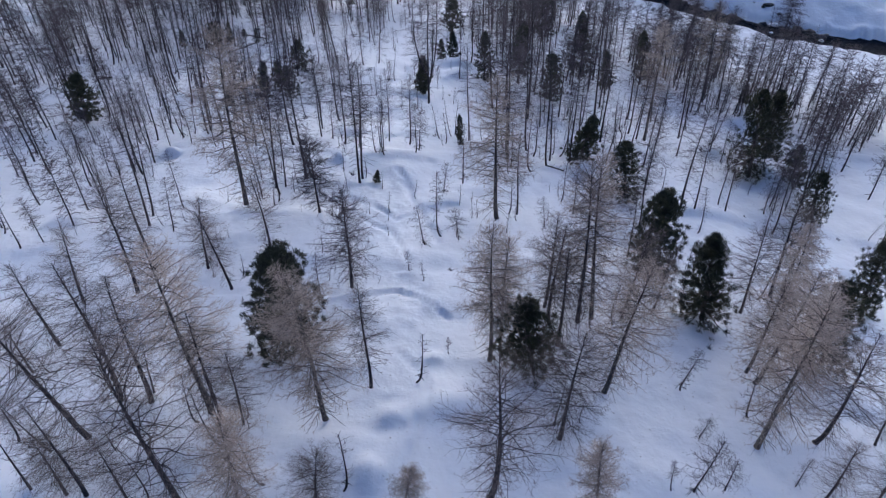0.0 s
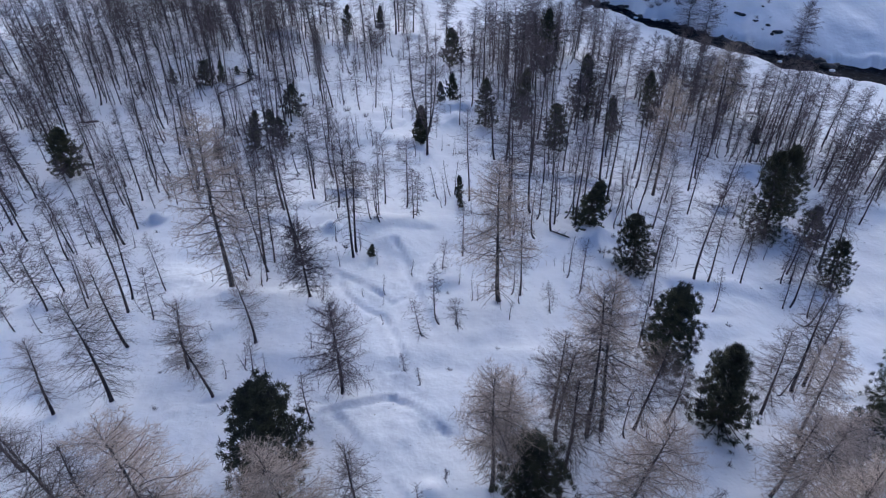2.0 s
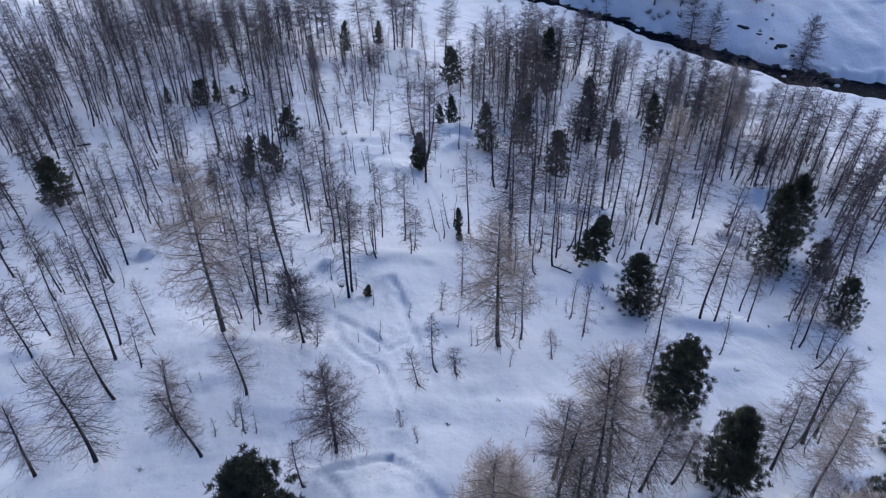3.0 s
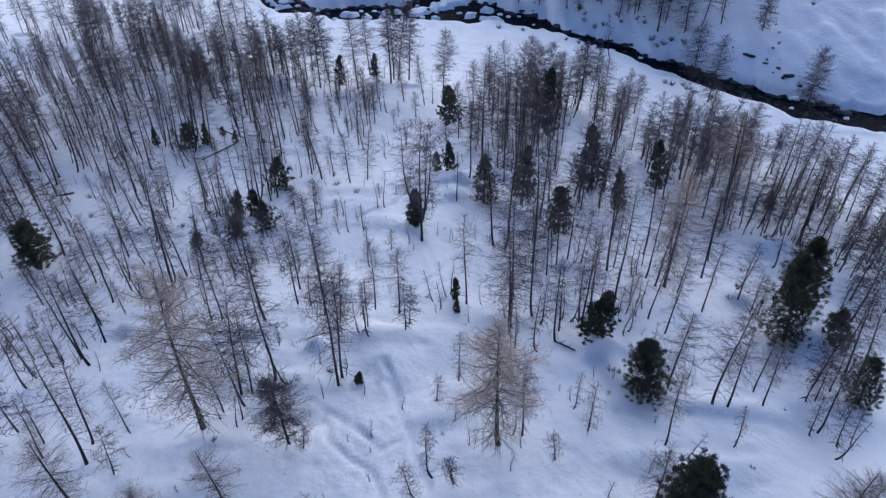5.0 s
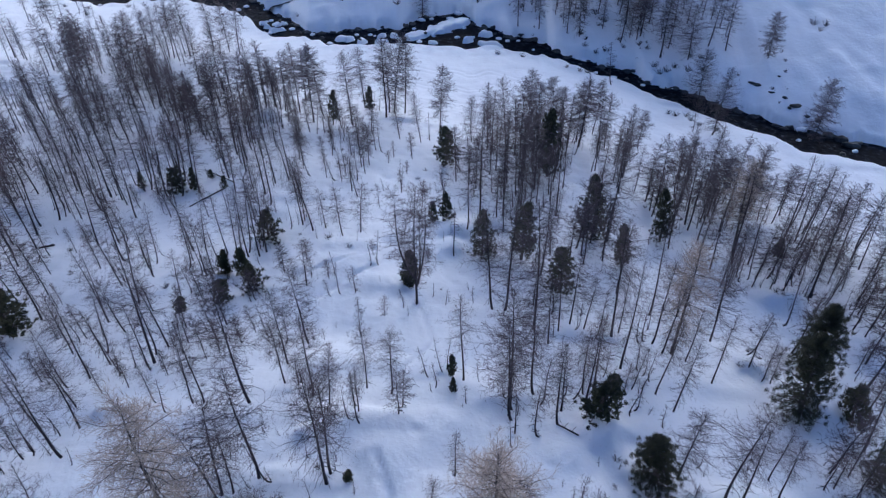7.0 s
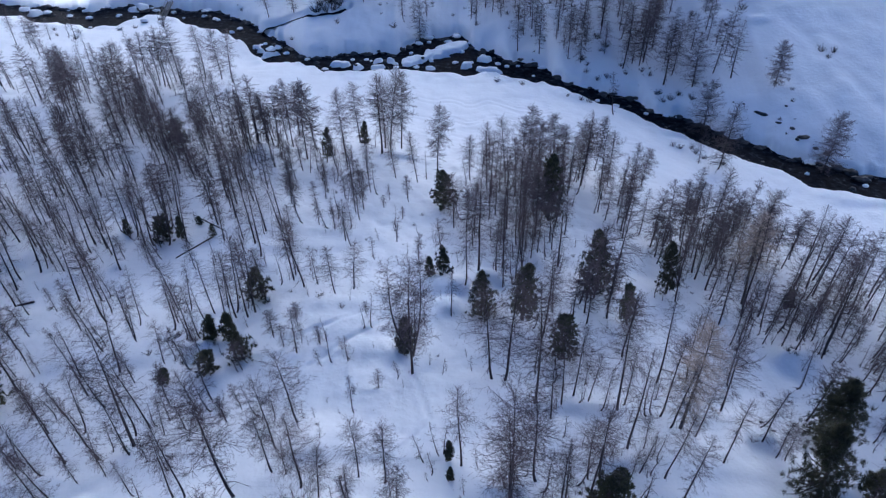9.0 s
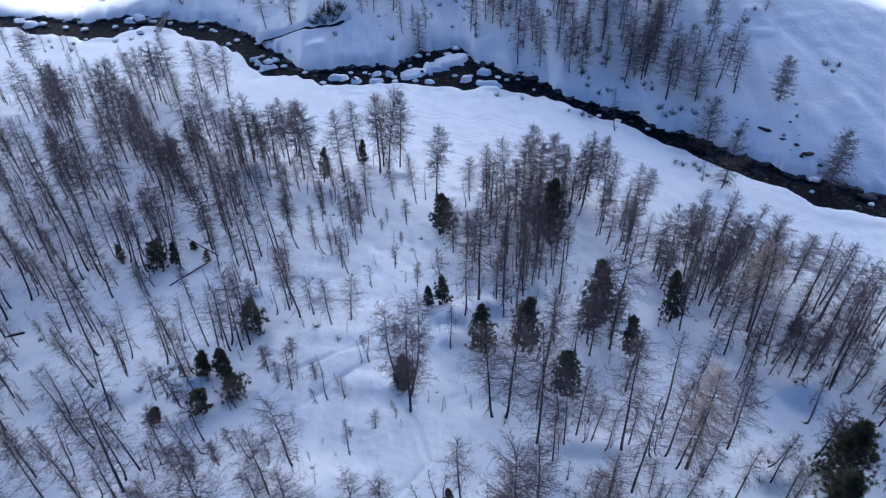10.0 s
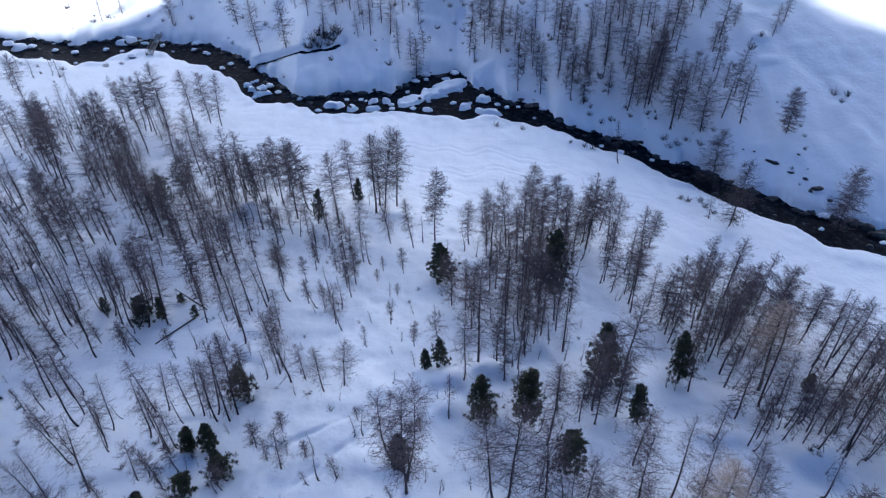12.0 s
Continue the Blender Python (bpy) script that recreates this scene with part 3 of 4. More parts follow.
def stand(kind, x, y, tall, lean_x, lean_y, wide=1.0):
    """Stands a tree of a kind in the snow: the first of each model itself, later ones as copies."""
    models = PROTO[kind]
    k = used.get(kind, 0)
    used[kind] = k + 1
    model = models[k % len(models)]
    s = tall / model["tall"]
    w = s ** 0.8 * wide * chance.uniform(0.88, 1.14)
    m = stance(x, y, s, w, lean_x, lean_y)
    ob = model if k < len(models) else copy_thing(model, Matrix.Identity(4))
    ob.matrix_basis = m
    return ob


PLACED = []


def larch(x, y, tall, lean_x=0, lean_y=0):
    PLACED.append((x, y))
    alone = 36 < y < 60 and -14 < x < 0
    kind = "open" if alone and tall < 11 else "near" if y < 46 else "pole" if x < -24 and y < 125 or (x > 12 and y < 112 and len(PLACED) % 3 == 0) else "mid" if y < 112 else "far"
    return stand(kind, x, y, tall, lean_x, lean_y)


def sun_toned_larch(x, y, tall, lean_x=0, lean_y=0):
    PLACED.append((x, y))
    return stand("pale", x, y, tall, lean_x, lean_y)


def forked_larch(x, y, tall, lean_x=0, lean_y=0):
    PLACED.append((x, y))
    return stand("forked", x, y, tall, lean_x, lean_y)


def sapling(x, y, tall, lean_x=0, lean_y=0):
    return stand("young", x, y, tall, lean_x, lean_y)


def pine(x, y, tall, lean_x=0, lean_y=0, wide=1.0):
    PLACED.append((x, y))
    near = y < 62 or (y < 82 and tall > 10)
    if tall < 5.6:
        return stand("small_pine", x, y, tall, lean_x, lean_y, wide)
    return stand("pine" if near else "far_pine", x, y, tall * (1.0 if near else 0.88), lean_x, lean_y, wide * (1.0 if near else 1.12) * (tall / 8) ** -0.3)


def wide_larch(x, y, tall, lean_x=0, lean_y=0):
    PLACED.append((x, y))
    return stand("broad", x, y, tall * 1.1, lean_x * 0.5, lean_y * 0.5, 1.0)


def wide_pine(x, y, tall, lean_x=0, lean_y=0):
    return pine(x, y, tall, lean_x, lean_y, 1.1)


def bank_larch(x, y, tall, lean_x=0, lean_y=0):
    PLACED.append((x, y))
    return stand("bank", x, y, tall, lean_x * 0.5, lean_y * 0.5, 1.1)


# stone pines
pine(-31.3, 81.7, 2.0, 6, 4)
pine(-26.3, 82.8, 3.0, 6, 4)
pine(1.8, 68.6, 2.2, -1, 0, 0.6)
pine(1.7, 71.0, 3.2, -1, 0, 0.55)
pine(-12.2, 31.0, 9.2, 3, 1)
pine(6.2, 29.8, 6.4, -6, 1)
pine(22.1, 37.3, 8.9, -6, 3, 1.12)
pine(19.3, 44.2, 9.0, -2, 1)
pine(30.7, 32.9, 8.6, -5, 4)
pine(40.3, 42.3, 8.8, -5, 5)
pine(20.5, 58.7, 7.2, -6, 3)
pine(-24.1, 97.1, 4.5, 6, 2)
pine(-27.8, 88.6, 3.8, 6, 3)
pine(-25.6, 89.0, 3.8, 4, 2)
pine(-23.1, 85.3, 4.1, 2, 1)
pine(-50.7, 78.6, 8.0, 5, 5)
pine(-7.8, 57.6, 1.5, 7, 2)
pine(16.7, 66.5, 7.3, 6, -3)
pine(44.9, 60.8, 6.5, -5, 5)
pine(46.1, 68.9, 5.4, -5, 5)
pine(-53.2, 148.2, 4.9, 6, 3)
pine(-20.9, 137.8, 8.4, 7, 2, 0.7)
pine(-14.4, 145.4, 4.9, 2, 0)
pine(1.3, 120.9, 8.0, 1, 0)
pine(18.7, 118.6, 14.0, -2, 0)
pine(-49.9, 115.1, 3.0, 5, 4, 0.8)
pine(-43.0, 112.5, 4.2, 6, 4)
pine(-39.8, 112.1, 3.8, 6, 4, 0.8)
pine(-38.0, 115.5, 1.5, 6, 4)
pine(-34.7, 111.9, 2.2, 6, 3, 0.6)
pine(54.3, 103.7, 3.4, -5, 5)
pine(-0.6, 101.1, 3.2, -3, 0, 0.8)
pine(1.2, 101.8, 4.4, -1, 0, 0.65)
pine(6.1, 93.5, 8.8, 1, 0)
pine(11.5, 93.0, 11.0, 2, 0)
pine(15.9, 86.6, 8.4, -3, 1, 0.9)
pine(34.2, 102.6, 10.7, -4, 2, 0.72)
pine(23.4, 101.1, 12.3, -6, 2)
pine(26.1, 94.4, 8.4, -6, 3, 0.68)
pine(-3.6, 86.5, 5.4, 3, 0)
# broad pines
wide_pine(46.2, 77.3, 11.3, -4, 5)
wide_pine(39.9, 68.9, 11.8, -5, 5)
# larches whose sunlit crowns are coloured pale
sun_toned_larch(28.0, 77.1, 16.6, -2, 1)
sun_toned_larch(-15.7, 24.4, 14.7, -1, 0)
sun_toned_larch(-8.1, 23.9, 13.0, -1, 0)
sun_toned_larch(-11.4, 16.3, 9.7, 3, 2)
sun_toned_larch(3.1, 30.0, 12.7, -1, 0)
sun_toned_larch(4.0, 31.2, 11.3, 1, 0)
sun_toned_larch(11.3, 27.7, 12.9, 3, -1)
sun_toned_larch(8.3, 17.0, 7.7, -5, 2)
sun_toned_larch(23.7, 29.9, 12.0, 1, -1)
sun_toned_larch(21.1, 23.7, 14.3, -2, 1)
sun_toned_larch(-2.6, 17.6, 4.1, 7, 1)
sun_toned_larch(-20.7, 51.9, 18.7, 3, 1)
sun_toned_larch(12.0, 35.9, 16.0, -5, 2)
sun_toned_larch(28.6, 36.7, 11.9, -3, 3)
sun_toned_larch(5.1, 50.9, 15.6, -1, 0)
sun_toned_larch(46.3, 102.8, 16.7, -5, 4)
# the forked larch
forked_larch(-2.5, 82.9, 17.6, 1, 0)
# bare larches of the wood
larch(-45.6, 111.6, 13.6, 6, 3)
larch(-43.9, 110.9, 15.2, 5, 3)
larch(-42.2, 113.8, 14.4, 6, 4)
larch(-41.3, 110.6, 13.0, 5, 3)
larch(-40.6, 114.2, 15.0, 5, 2)
larch(-38.6, 111.0, 11.6, 6, 3)
larch(-47.8, 113.9, 12.4, 6, 4)
larch(-39.8, 80.3, 11.4, 0, 0)
larch(-37.4, 74.8, 9.3, 5, 5)
larch(-31.0, 72.6, 16.5, 3, 3)
larch(-30.4, 75.2, 11.5, -1, -1)
larch(-31.5, 74.1, 11.8, 1, 1)
larch(-28.4, 75.8, 5.5, 2, 1)
larch(-28.4, 74.0, 6.3, 5, 4)
larch(-30.3, 88.7, 9.9, 1, 0)
larch(-33.3, 92.1, 6.9, 2, 1)
larch(-29.2, 88.7, 8.8, 2, 1)
larch(-32.5, 84.9, 7.5, 6, 4)
larch(-24.8, 78.8, 9.4, -1, -1)
larch(-25.0, 76.1, 8.8, -1, -1)
larch(-18.7, 66.2, 16.9, 0, 0)
larch(-23.3, 66.2, 11.9, 0, 0)
larch(-24.4, 66.2, 10.1, 4, 4)
larch(-28.3, 66.5, 6.3, 1, 1)
larch(-36.9, 66.7, 7.9, -1, -1)
larch(-39.1, 69.4, 9.4, 0, 0)
larch(-50.4, 83.9, 5.7, 0, 0)
larch(-16.1, 71.9, 11.2, 1, 0)
larch(-15.7, 68.9, 9.3, 0, 0)
larch(-12.6, 67.3, 11.5, 0, 0)
larch(-14.5, 75.4, 11.9, 0, 0)
larch(-7.2, 68.6, 9.7, 1, 0)
larch(-4.6, 68.0, 9.4, 1, 0)
larch(-10.7, 66.2, 7.8, 7, 2)
larch(-7.6, 65.0, 6.6, 2, 1)
larch(10.3, 69.0, 15.3, -3, 1)
larch(7.7, 66.7, 17.5, 0, 0)
larch(11.5, 78.9, 18.5, -2, 1)
larch(13.0, 76.9, 10.0, -2, 1)
larch(14.5, 78.9, 11.4, -3, 1)
larch(16.1, 80.2, 11.4, 1, 0)
larch(17.7, 79.5, 8.8, 2, -1)
larch(19.0, 78.4, 7.6, 0, 0)
larch(20.9, 78.6, 17.4, -2, 1)
larch(22.0, 79.5, 10.1, -1, 0)
larch(20.8, 73.4, 16.3, 0, 0)
larch(22.6, 73.5, 6.0, -3, 2)
larch(26.0, 78.5, 13.4, -1, 1)
larch(26.8, 77.0, 11.9, 0, 0)
larch(29.4, 76.0, 9.1, 1, 0)
larch(23.9, 70.0, 11.7, 3, -2)
larch(25.3, 67.9, 10.8, 0, 0)
larch(20.3, 70.0, 4.9, -1, 0)
larch(21.3, 70.4, 6.8, 3, -2)
larch(13.0, 67.0, 10.1, -3, 1)
larch(15.8, 69.6, 10.2, -3, 1)
larch(15.7, 67.3, 14.5, 0, 0)
larch(17.1, 70.1, 11.7, -1, 0)
larch(34.2, 80.5, 12.6, -2, 2)
larch(31.3, 72.6, 10.7, 0, 0)
larch(37.3, 76.1, 9.2, -1, 1)
larch(38.4, 74.5, 6.4, -2, 2)
larch(39.4, 74.2, 6.1, -1, 1)
larch(40.1, 92.4, 8.4, 0, 0)
larch(44.3, 96.4, 9.5, -4, 3)
larch(47.3, 98.1, 8.7, -6, 4)
larch(48.3, 93.7, 7.1, 0, 0)
larch(50.5, 96.4, 11.1, -3, 2)
larch(51.9, 95.9, 7.6, -2, 1)
larch(53.3, 92.0, 10.2, -1, 1)
larch(52.9, 78.4, 6.2, -2, 2)
larch(-23.0, 22.5, 13.3, -3, -3)
larch(-22.0, 25.2, 12.2, 2, 1)
larch(-15.4, 17.7, 14.5, 0, 0)
larch(-19.8, 25.0, 11.0, 3, 3)
larch(-14.6, 23.7, 10.3, 2, 1)
larch(-13.4, 23.5, 7.1, 3, 2)
larch(-20.9, 18.1, 8.6, 0, 1)
larch(-22.0, 18.1, 5.5, 2, 2)
larch(-5.4, 26.8, 10.0, 0, 0)
larch(-27.1, 22.0, 4.8, 2, 3)
larch(-29.6, 31.4, 8.3, 0, 0)
larch(-8.2, 38.5, 10.1, 2, 0)
larch(2.4, 18.4, 12.6, 0, 0)
larch(7.3, 23.1, 10.3, 1, 0)
larch(8.1, 36.6, 10.1, 0, 0)
larch(8.2, 34.4, 10.0, 1, 0)
larch(8.5, 32.1, 10.1, 0, 0)
larch(17.3, 36.9, 7.0, 2, -1)
larch(26.8, 39.6, 9.7, -4, 2)
larch(23.5, 31.1, 9.9, 0, 0)
larch(25.6, 24.4, 11.3, -1, 1)
larch(24.0, 19.9, 6.4, -1, 1)
larch(30.6, 24.9, 6.0, -4, 5)
larch(-7.6, 17.5, 5.4, 7, 2)
larch(-18.1, 17.4, 7.1, 1, 1)
larch(-29.9, 28.4, 5.7, 2, 2)
larch(27.1, 19.5, 5.7, -4, 5)
larch(-39.6, 57.3, 9.3, 3, 3)
larch(-33.7, 49.3, 7.8, 5, 5)
larch(-29.5, 48.5, 13.3, 4, 3)
larch(-27.7, 44.0, 10.2, 1, 0)
larch(-27.1, 51.6, 6.9, 2, 2)
larch(-21.3, 41.1, 7.5, 6, 4)
larch(-18.3, 38.0, 8.6, -5, -4)
larch(-30.3, 36.6, 7.8, 4, 5)
larch(-26.2, 37.7, 11.7, 2, 2)
larch(-16.5, 44.1, 8.2, -1, 0)
larch(-17.9, 54.7, 12.9, -1, -1)
larch(-19.6, 53.9, 7.2, -2, -1)
larch(-12.8, 50.2, 9.0, -1, 0)
larch(7.3, 51.9, 9.5, -2, 0)
larch(10.7, 35.2, 15.3, -3, 1)
larch(17.7, 46.0, 8.2, -2, 1)
larch(28.3, 57.2, 10.5, -3, 2)
larch(32.4, 58.0, 8.5, -2, 2)
larch(37.6, 56.0, 11.0, -3, 3)
larch(31.0, 42.6, 12.0, -3, 2)
larch(32.5, 43.4, 10.4, -2, 2)
larch(14.6, 36.1, 10.1, 2, -1)
larch(-58.9, 105.2, 15.9, 4, 3)
larch(-60.0, 100.9, 14.7, 3, 3)
larch(-60.9, 103.5, 14.6, 5, 4)
larch(-68.3, 105.4, 10.3, 5, 4)
larch(-49.6, 98.2, 12.6, 5, 4)
larch(-43.3, 94.7, 9.3, -1, 0)
larch(-54.1, 112.5, 16.2, 2, 1)
larch(-59.4, 126.8, 12.1, 5, 3)
larch(-53.5, 107.9, 11.7, 1, 1)
larch(-51.8, 111.5, 14.3, 2, 1)
larch(-48.8, 116.1, 10.2, 2, 1)
larch(-49.2, 136.7, 13.5, -1, 0)
larch(-44.1, 131.7, 9.3, -1, -1)
larch(-29.0, 93.7, 10.3, 1, 0)
larch(-44.8, 141.6, 11.6, -2, -1)
larch(-18.0, 98.6, 12.7, -7, -2)
larch(-23.0, 118.5, 9.2, 0, 0)
larch(-24.4, 113.3, 10.1, -5, -2)
larch(-25.9, 92.8, 11.9, 1, 0)
larch(-24.3, 92.7, 14.3, 2, 1)
larch(-27.7, 93.6, 10.6, 4, 1)
larch(-33.2, 90.6, 10.9, 3, 2)
larch(-39.0, 91.0, 8.9, 3, 2)
larch(-37.6, 70.9, 12.5, 1, 1)
larch(-31.0, 71.5, 10.4, 2, 1)
larch(-17.6, 56.2, 10.8, 4, 2)
larch(-15.6, 57.5, 14.5, 0, 0)
larch(-36.6, 61.6, 12.7, -1, -1)
larch(-35.1, 60.4, 12.8, 3, 3)
larch(-35.3, 64.1, 10.5, 2, 2)
larch(-41.8, 62.0, 5.0, 3, 3)
larch(-30.1, 50.7, 12.5, 4, 4)
larch(-34.4, 50.8, 6.6, 4, 5)
larch(-9.6, 57.1, 16.4, 1, 0)
larch(-9.4, 58.2, 13.8, 3, 1)
larch(7.6, 65.4, 15.1, -2, 0)
larch(12.3, 65.0, 12.0, -1, 0)
larch(23.0, 59.4, 11.3, 0, 0)
larch(26.8, 57.4, 13.8, 0, 0)
larch(41.8, 61.6, 8.1, -3, 4)
larch(32.5, 60.2, 8.6, -1, 1)
larch(46.2, 65.6, 13.6, -5, 5)
larch(46.7, 64.1, 13.0, -5, 5)
larch(20.4, 52.0, 9.8, -4, 3)
larch(59.0, 99.4, 14.6, -2, 1)
larch(63.3, 102.7, 15.5, -4, 3)
larch(66.4, 101.3, 12.6, -3, 3)
larch(67.5, 99.2, 13.0, -3, 3)
larch(-91.9, 170.9, 9.3, 3, 2)
larch(-80.4, 168.4, 10.9, 2, 1)
larch(-76.2, 167.5, 10.9, -1, -1)
larch(-71.8, 165.8, 15.5, 6, 4)
larch(-72.9, 165.5, 14.2, 6, 4)
larch(-71.8, 167.8, 14.7, 6, 3)
larch(-74.6, 153.0, 18.9, 4, 3)
larch(-78.1, 156.8, 15.6, 3, 2)
larch(-80.7, 158.8, 16.3, 6, 4)
larch(-69.0, 139.1, 12.5, 2, 1)
larch(-61.7, 133.3, 12.8, 1, 1)
larch(-64.7, 148.5, 12.0, 0, 0)
larch(-62.0, 147.4, 11.5, -1, -1)
larch(-59.6, 149.5, 11.1, 3, 2)
larch(-65.8, 176.7, 14.7, 3, 1)
larch(-72.1, 181.6, 10.9, 5, 3)
larch(-74.6, 182.9, 8.8, 6, 3)
larch(-67.2, 177.1, 13.2, 1, 1)
larch(-62.1, 177.7, 16.4, 1, 0)
larch(-63.8, 179.0, 12.5, -1, 0)
larch(-57.0, 180.4, 13.1, 1, 0)
larch(-53.1, 180.5, 12.6, 0, 0)
larch(-50.1, 179.1, 13.0, 5, 2)
larch(-54.9, 161.2, 13.5, 3, 2)
larch(-60.6, 153.7, 11.3, 4, 2)
larch(-58.7, 153.6, 9.9, 6, 3)
larch(-64.4, 162.3, 9.5, -2, -1)
larch(-50.0, 140.2, 11.1, 6, 3)
larch(-48.3, 157.5, 15.3, 0, 0)
larch(-48.5, 162.1, 10.7, -1, -1)
larch(-45.8, 143.6, 11.7, 1, 0)
larch(-49.5, 153.3, 10.3, 0, 0)
larch(-37.2, 131.3, 12.5, -3, -1)
larch(-38.0, 141.0, 13.7, 1, 0)
larch(-32.2, 143.4, 11.5, -6, -2)
larch(-33.3, 143.7, 9.8, -1, 0)
larch(-28.9, 145.4, 14.6, 0, 0)
larch(-30.7, 148.6, 11.9, -1, 0)
larch(-28.7, 150.7, 11.9, 1, 0)
larch(-25.1, 140.0, 15.8, 2, 1)
larch(-26.6, 130.5, 10.0, -1, -1)
larch(-23.6, 143.1, 15.0, -3, -1)
larch(-16.9, 136.9, 15.1, -1, 0)
larch(-15.5, 146.8, 13.0, -1, 0)
larch(-10.6, 140.5, 16.5, -1, 0)
larch(-9.1, 142.6, 17.1, 7, 1)
larch(-7.0, 143.6, 16.1, 4, 0)
larch(-10.2, 143.5, 15.0, 0, 0)
larch(-3.4, 129.7, 10.5, -6, 0)
larch(-7.4, 131.1, 8.7, -6, -1)
larch(0.3, 132.7, 14.4, 3, 0)
larch(2.9, 114.2, 10.4, -2, 0)
larch(6.2, 132.0, 9.5, -1, 0)
larch(12.6, 131.7, 13.4, -5, 1)
larch(9.2, 131.4, 12.3, -2, 0)
larch(15.8, 132.9, 13.0, 0, 0)
larch(18.2, 140.9, 11.7, 0, 0)
larch(18.6, 131.5, 13.0, -1, 0)
larch(22.0, 137.8, 11.6, -1, 0)
larch(26.4, 133.2, 12.6, -1, 0)
larch(23.3, 132.9, 11.4, -1, 0)
larch(26.6, 131.6, 13.8, 2, -1)
larch(30.5, 138.0, 11.8, 4, -1)
larch(32.1, 133.5, 11.5, -2, 1)
larch(37.0, 132.7, 10.2, -5, 2)
larch(39.0, 134.5, 8.5, 1, -1)
larch(-54.7, 116.4, 11.6, 3, 3)
larch(-60.4, 114.1, 12.1, 5, 5)
larch(-58.5, 114.7, 12.4, 5, 5)
larch(-53.7, 110.2, 12.2, 5, 4)
larch(-46.8, 105.2, 12.8, 5, 4)
larch(-46.3, 119.2, 9.1, 1, 1)
larch(-42.5, 115.3, 10.9, 6, 4)
larch(-27.3, 109.0, 15.3, -1, 0)
larch(-25.6, 105.5, 13.2, 0, 0)
larch(-26.5, 112.6, 12.5, -1, 0)
larch(-24.4, 114.4, 12.2, -2, -1)
larch(-21.5, 108.7, 7.5, 0, 0)
larch(-24.0, 120.6, 6.2, 4, 1)
larch(-58.5, 106.3, 9.9, 3, 3)
larch(-58.4, 107.5, 8.8, 4, 4)
larch(-43.0, 92.7, 15.3, 3, 3)
larch(-40.8, 87.0, 10.3, -1, -1)
larch(-37.4, 83.6, 12.8, 5, 5)
larch(-41.9, 83.0, 9.4, 2, 2)
larch(-34.1, 94.6, 10.2, -1, -1)
larch(-38.3, 91.9, 9.6, 5, 4)
larch(-37.9, 89.4, 8.6, 5, 5)
larch(-32.3, 94.5, 8.5, 6, 4)
larch(-26.1, 93.9, 12.2, 6, 3)
larch(-23.6, 93.7, 14.2, 3, 2)
larch(-27.4, 94.7, 8.6, 6, 4)
larch(-19.7, 100.1, 11.1, 0, 0)
larch(-19.6, 101.1, 9.0, 1, 1)
larch(-11.0, 97.6, 8.4, 4, 1)
larch(-13.4, 96.7, 8.3, -2, -1)
larch(-12.6, 108.0, 8.0, -7, -2)
larch(-13.6, 109.2, 7.7, 1, 0)
larch(-13.0, 117.4, 7.7, -1, 0)
larch(-11.7, 118.1, 7.8, 2, 0)
larch(1.3, 102.4, 9.2, -4, 0)
larch(6.8, 82.4, 15.4, -3, 0)
larch(8.4, 82.5, 17.3, 0, 0)
larch(13.7, 89.5, 14.5, 1, 0)
larch(12.1, 83.5, 8.5, 1, 0)
larch(6.2, 101.6, 17.8, 0, 0)
larch(6.1, 112.0, 10.1, 1, 0)
larch(9.8, 104.1, 14.3, -1, 0)
larch(13.0, 107.6, 13.5, 1, 0)
larch(15.7, 112.8, 12.7, -1, 0)
larch(4.2, 98.6, 12.2, -1, 0)
larch(18.4, 106.0, 13.6, 0, 0)
larch(25.3, 100.5, 17.8, 0, 0)
larch(40.2, 107.1, 14.5, -1, 1)
larch(40.4, 108.9, 14.8, -3, 2)
larch(41.9, 118.8, 12.0, -3, 2)
larch(42.3, 116.9, 13.4, -1, 1)
larch(46.3, 113.8, 14.7, -2, 2)
larch(47.7, 115.1, 12.0, 2, -1)
larch(53.3, 115.4, 14.1, 0, 0)
larch(54.3, 116.7, 10.2, -1, 1)
larch(44.8, 99.5, 17.9, -3, 3)
larch(59.8, 115.6, 10.3, -1, 1)
larch(57.5, 108.7, 16.5, -2, 2)
larch(59.7, 108.8, 14.8, -2, 2)
larch(59.6, 106.7, 15.9, -1, 1)
larch(58.4, 102.7, 16.8, -1, 1)
larch(54.8, 93.6, 18.0, -2, 2)
larch(23.9, 88.0, 12.1, 1, -1)
larch(27.1, 83.7, 14.7, -2, 1)
larch(30.9, 84.1, 11.5, -4, 3)
larch(36.7, 84.7, 10.9, -3, 3)
larch(-18.6, 56.1, 12.7, 5, 3)
larch(2.9, 70.2, 12.4, -2, 0)
# young larches
sapling(-34.3, 71.0, 5.3, 5, 5)
sapling(-33.0, 72.0, 4.7, 5, 5)
sapling(-14.3, 68.8, 5.1, 4, 2)
sapling(-17.2, 75.6, 5.3, 2, 1)
sapling(-16.5, 85.6, 7.3, 4, 1)
sapling(-13.2, 83.6, 3.1, -6, -2)
sapling(-10.2, 84.4, 4.4, 0, 0)
sapling(-8.7, 76.9, 6.3, 2, 0)
sapling(-18.4, 86.8, 3.7, 3, 1)
sapling(-16.2, 87.3, 3.2, 3, 1)
sapling(-6.3, 80.2, 3.5, 1, 0)
sapling(-4.2, 81.8, 3.2, -7, -1)
sapling(-3.4, 66.2, 5.8, 3, 0)
sapling(11.0, 67.8, 7.3, 0, 0)
sapling(17.8, 82.1, 5.0, 2, -1)
sapling(53.2, 96.0, 6.7, -5, 4)
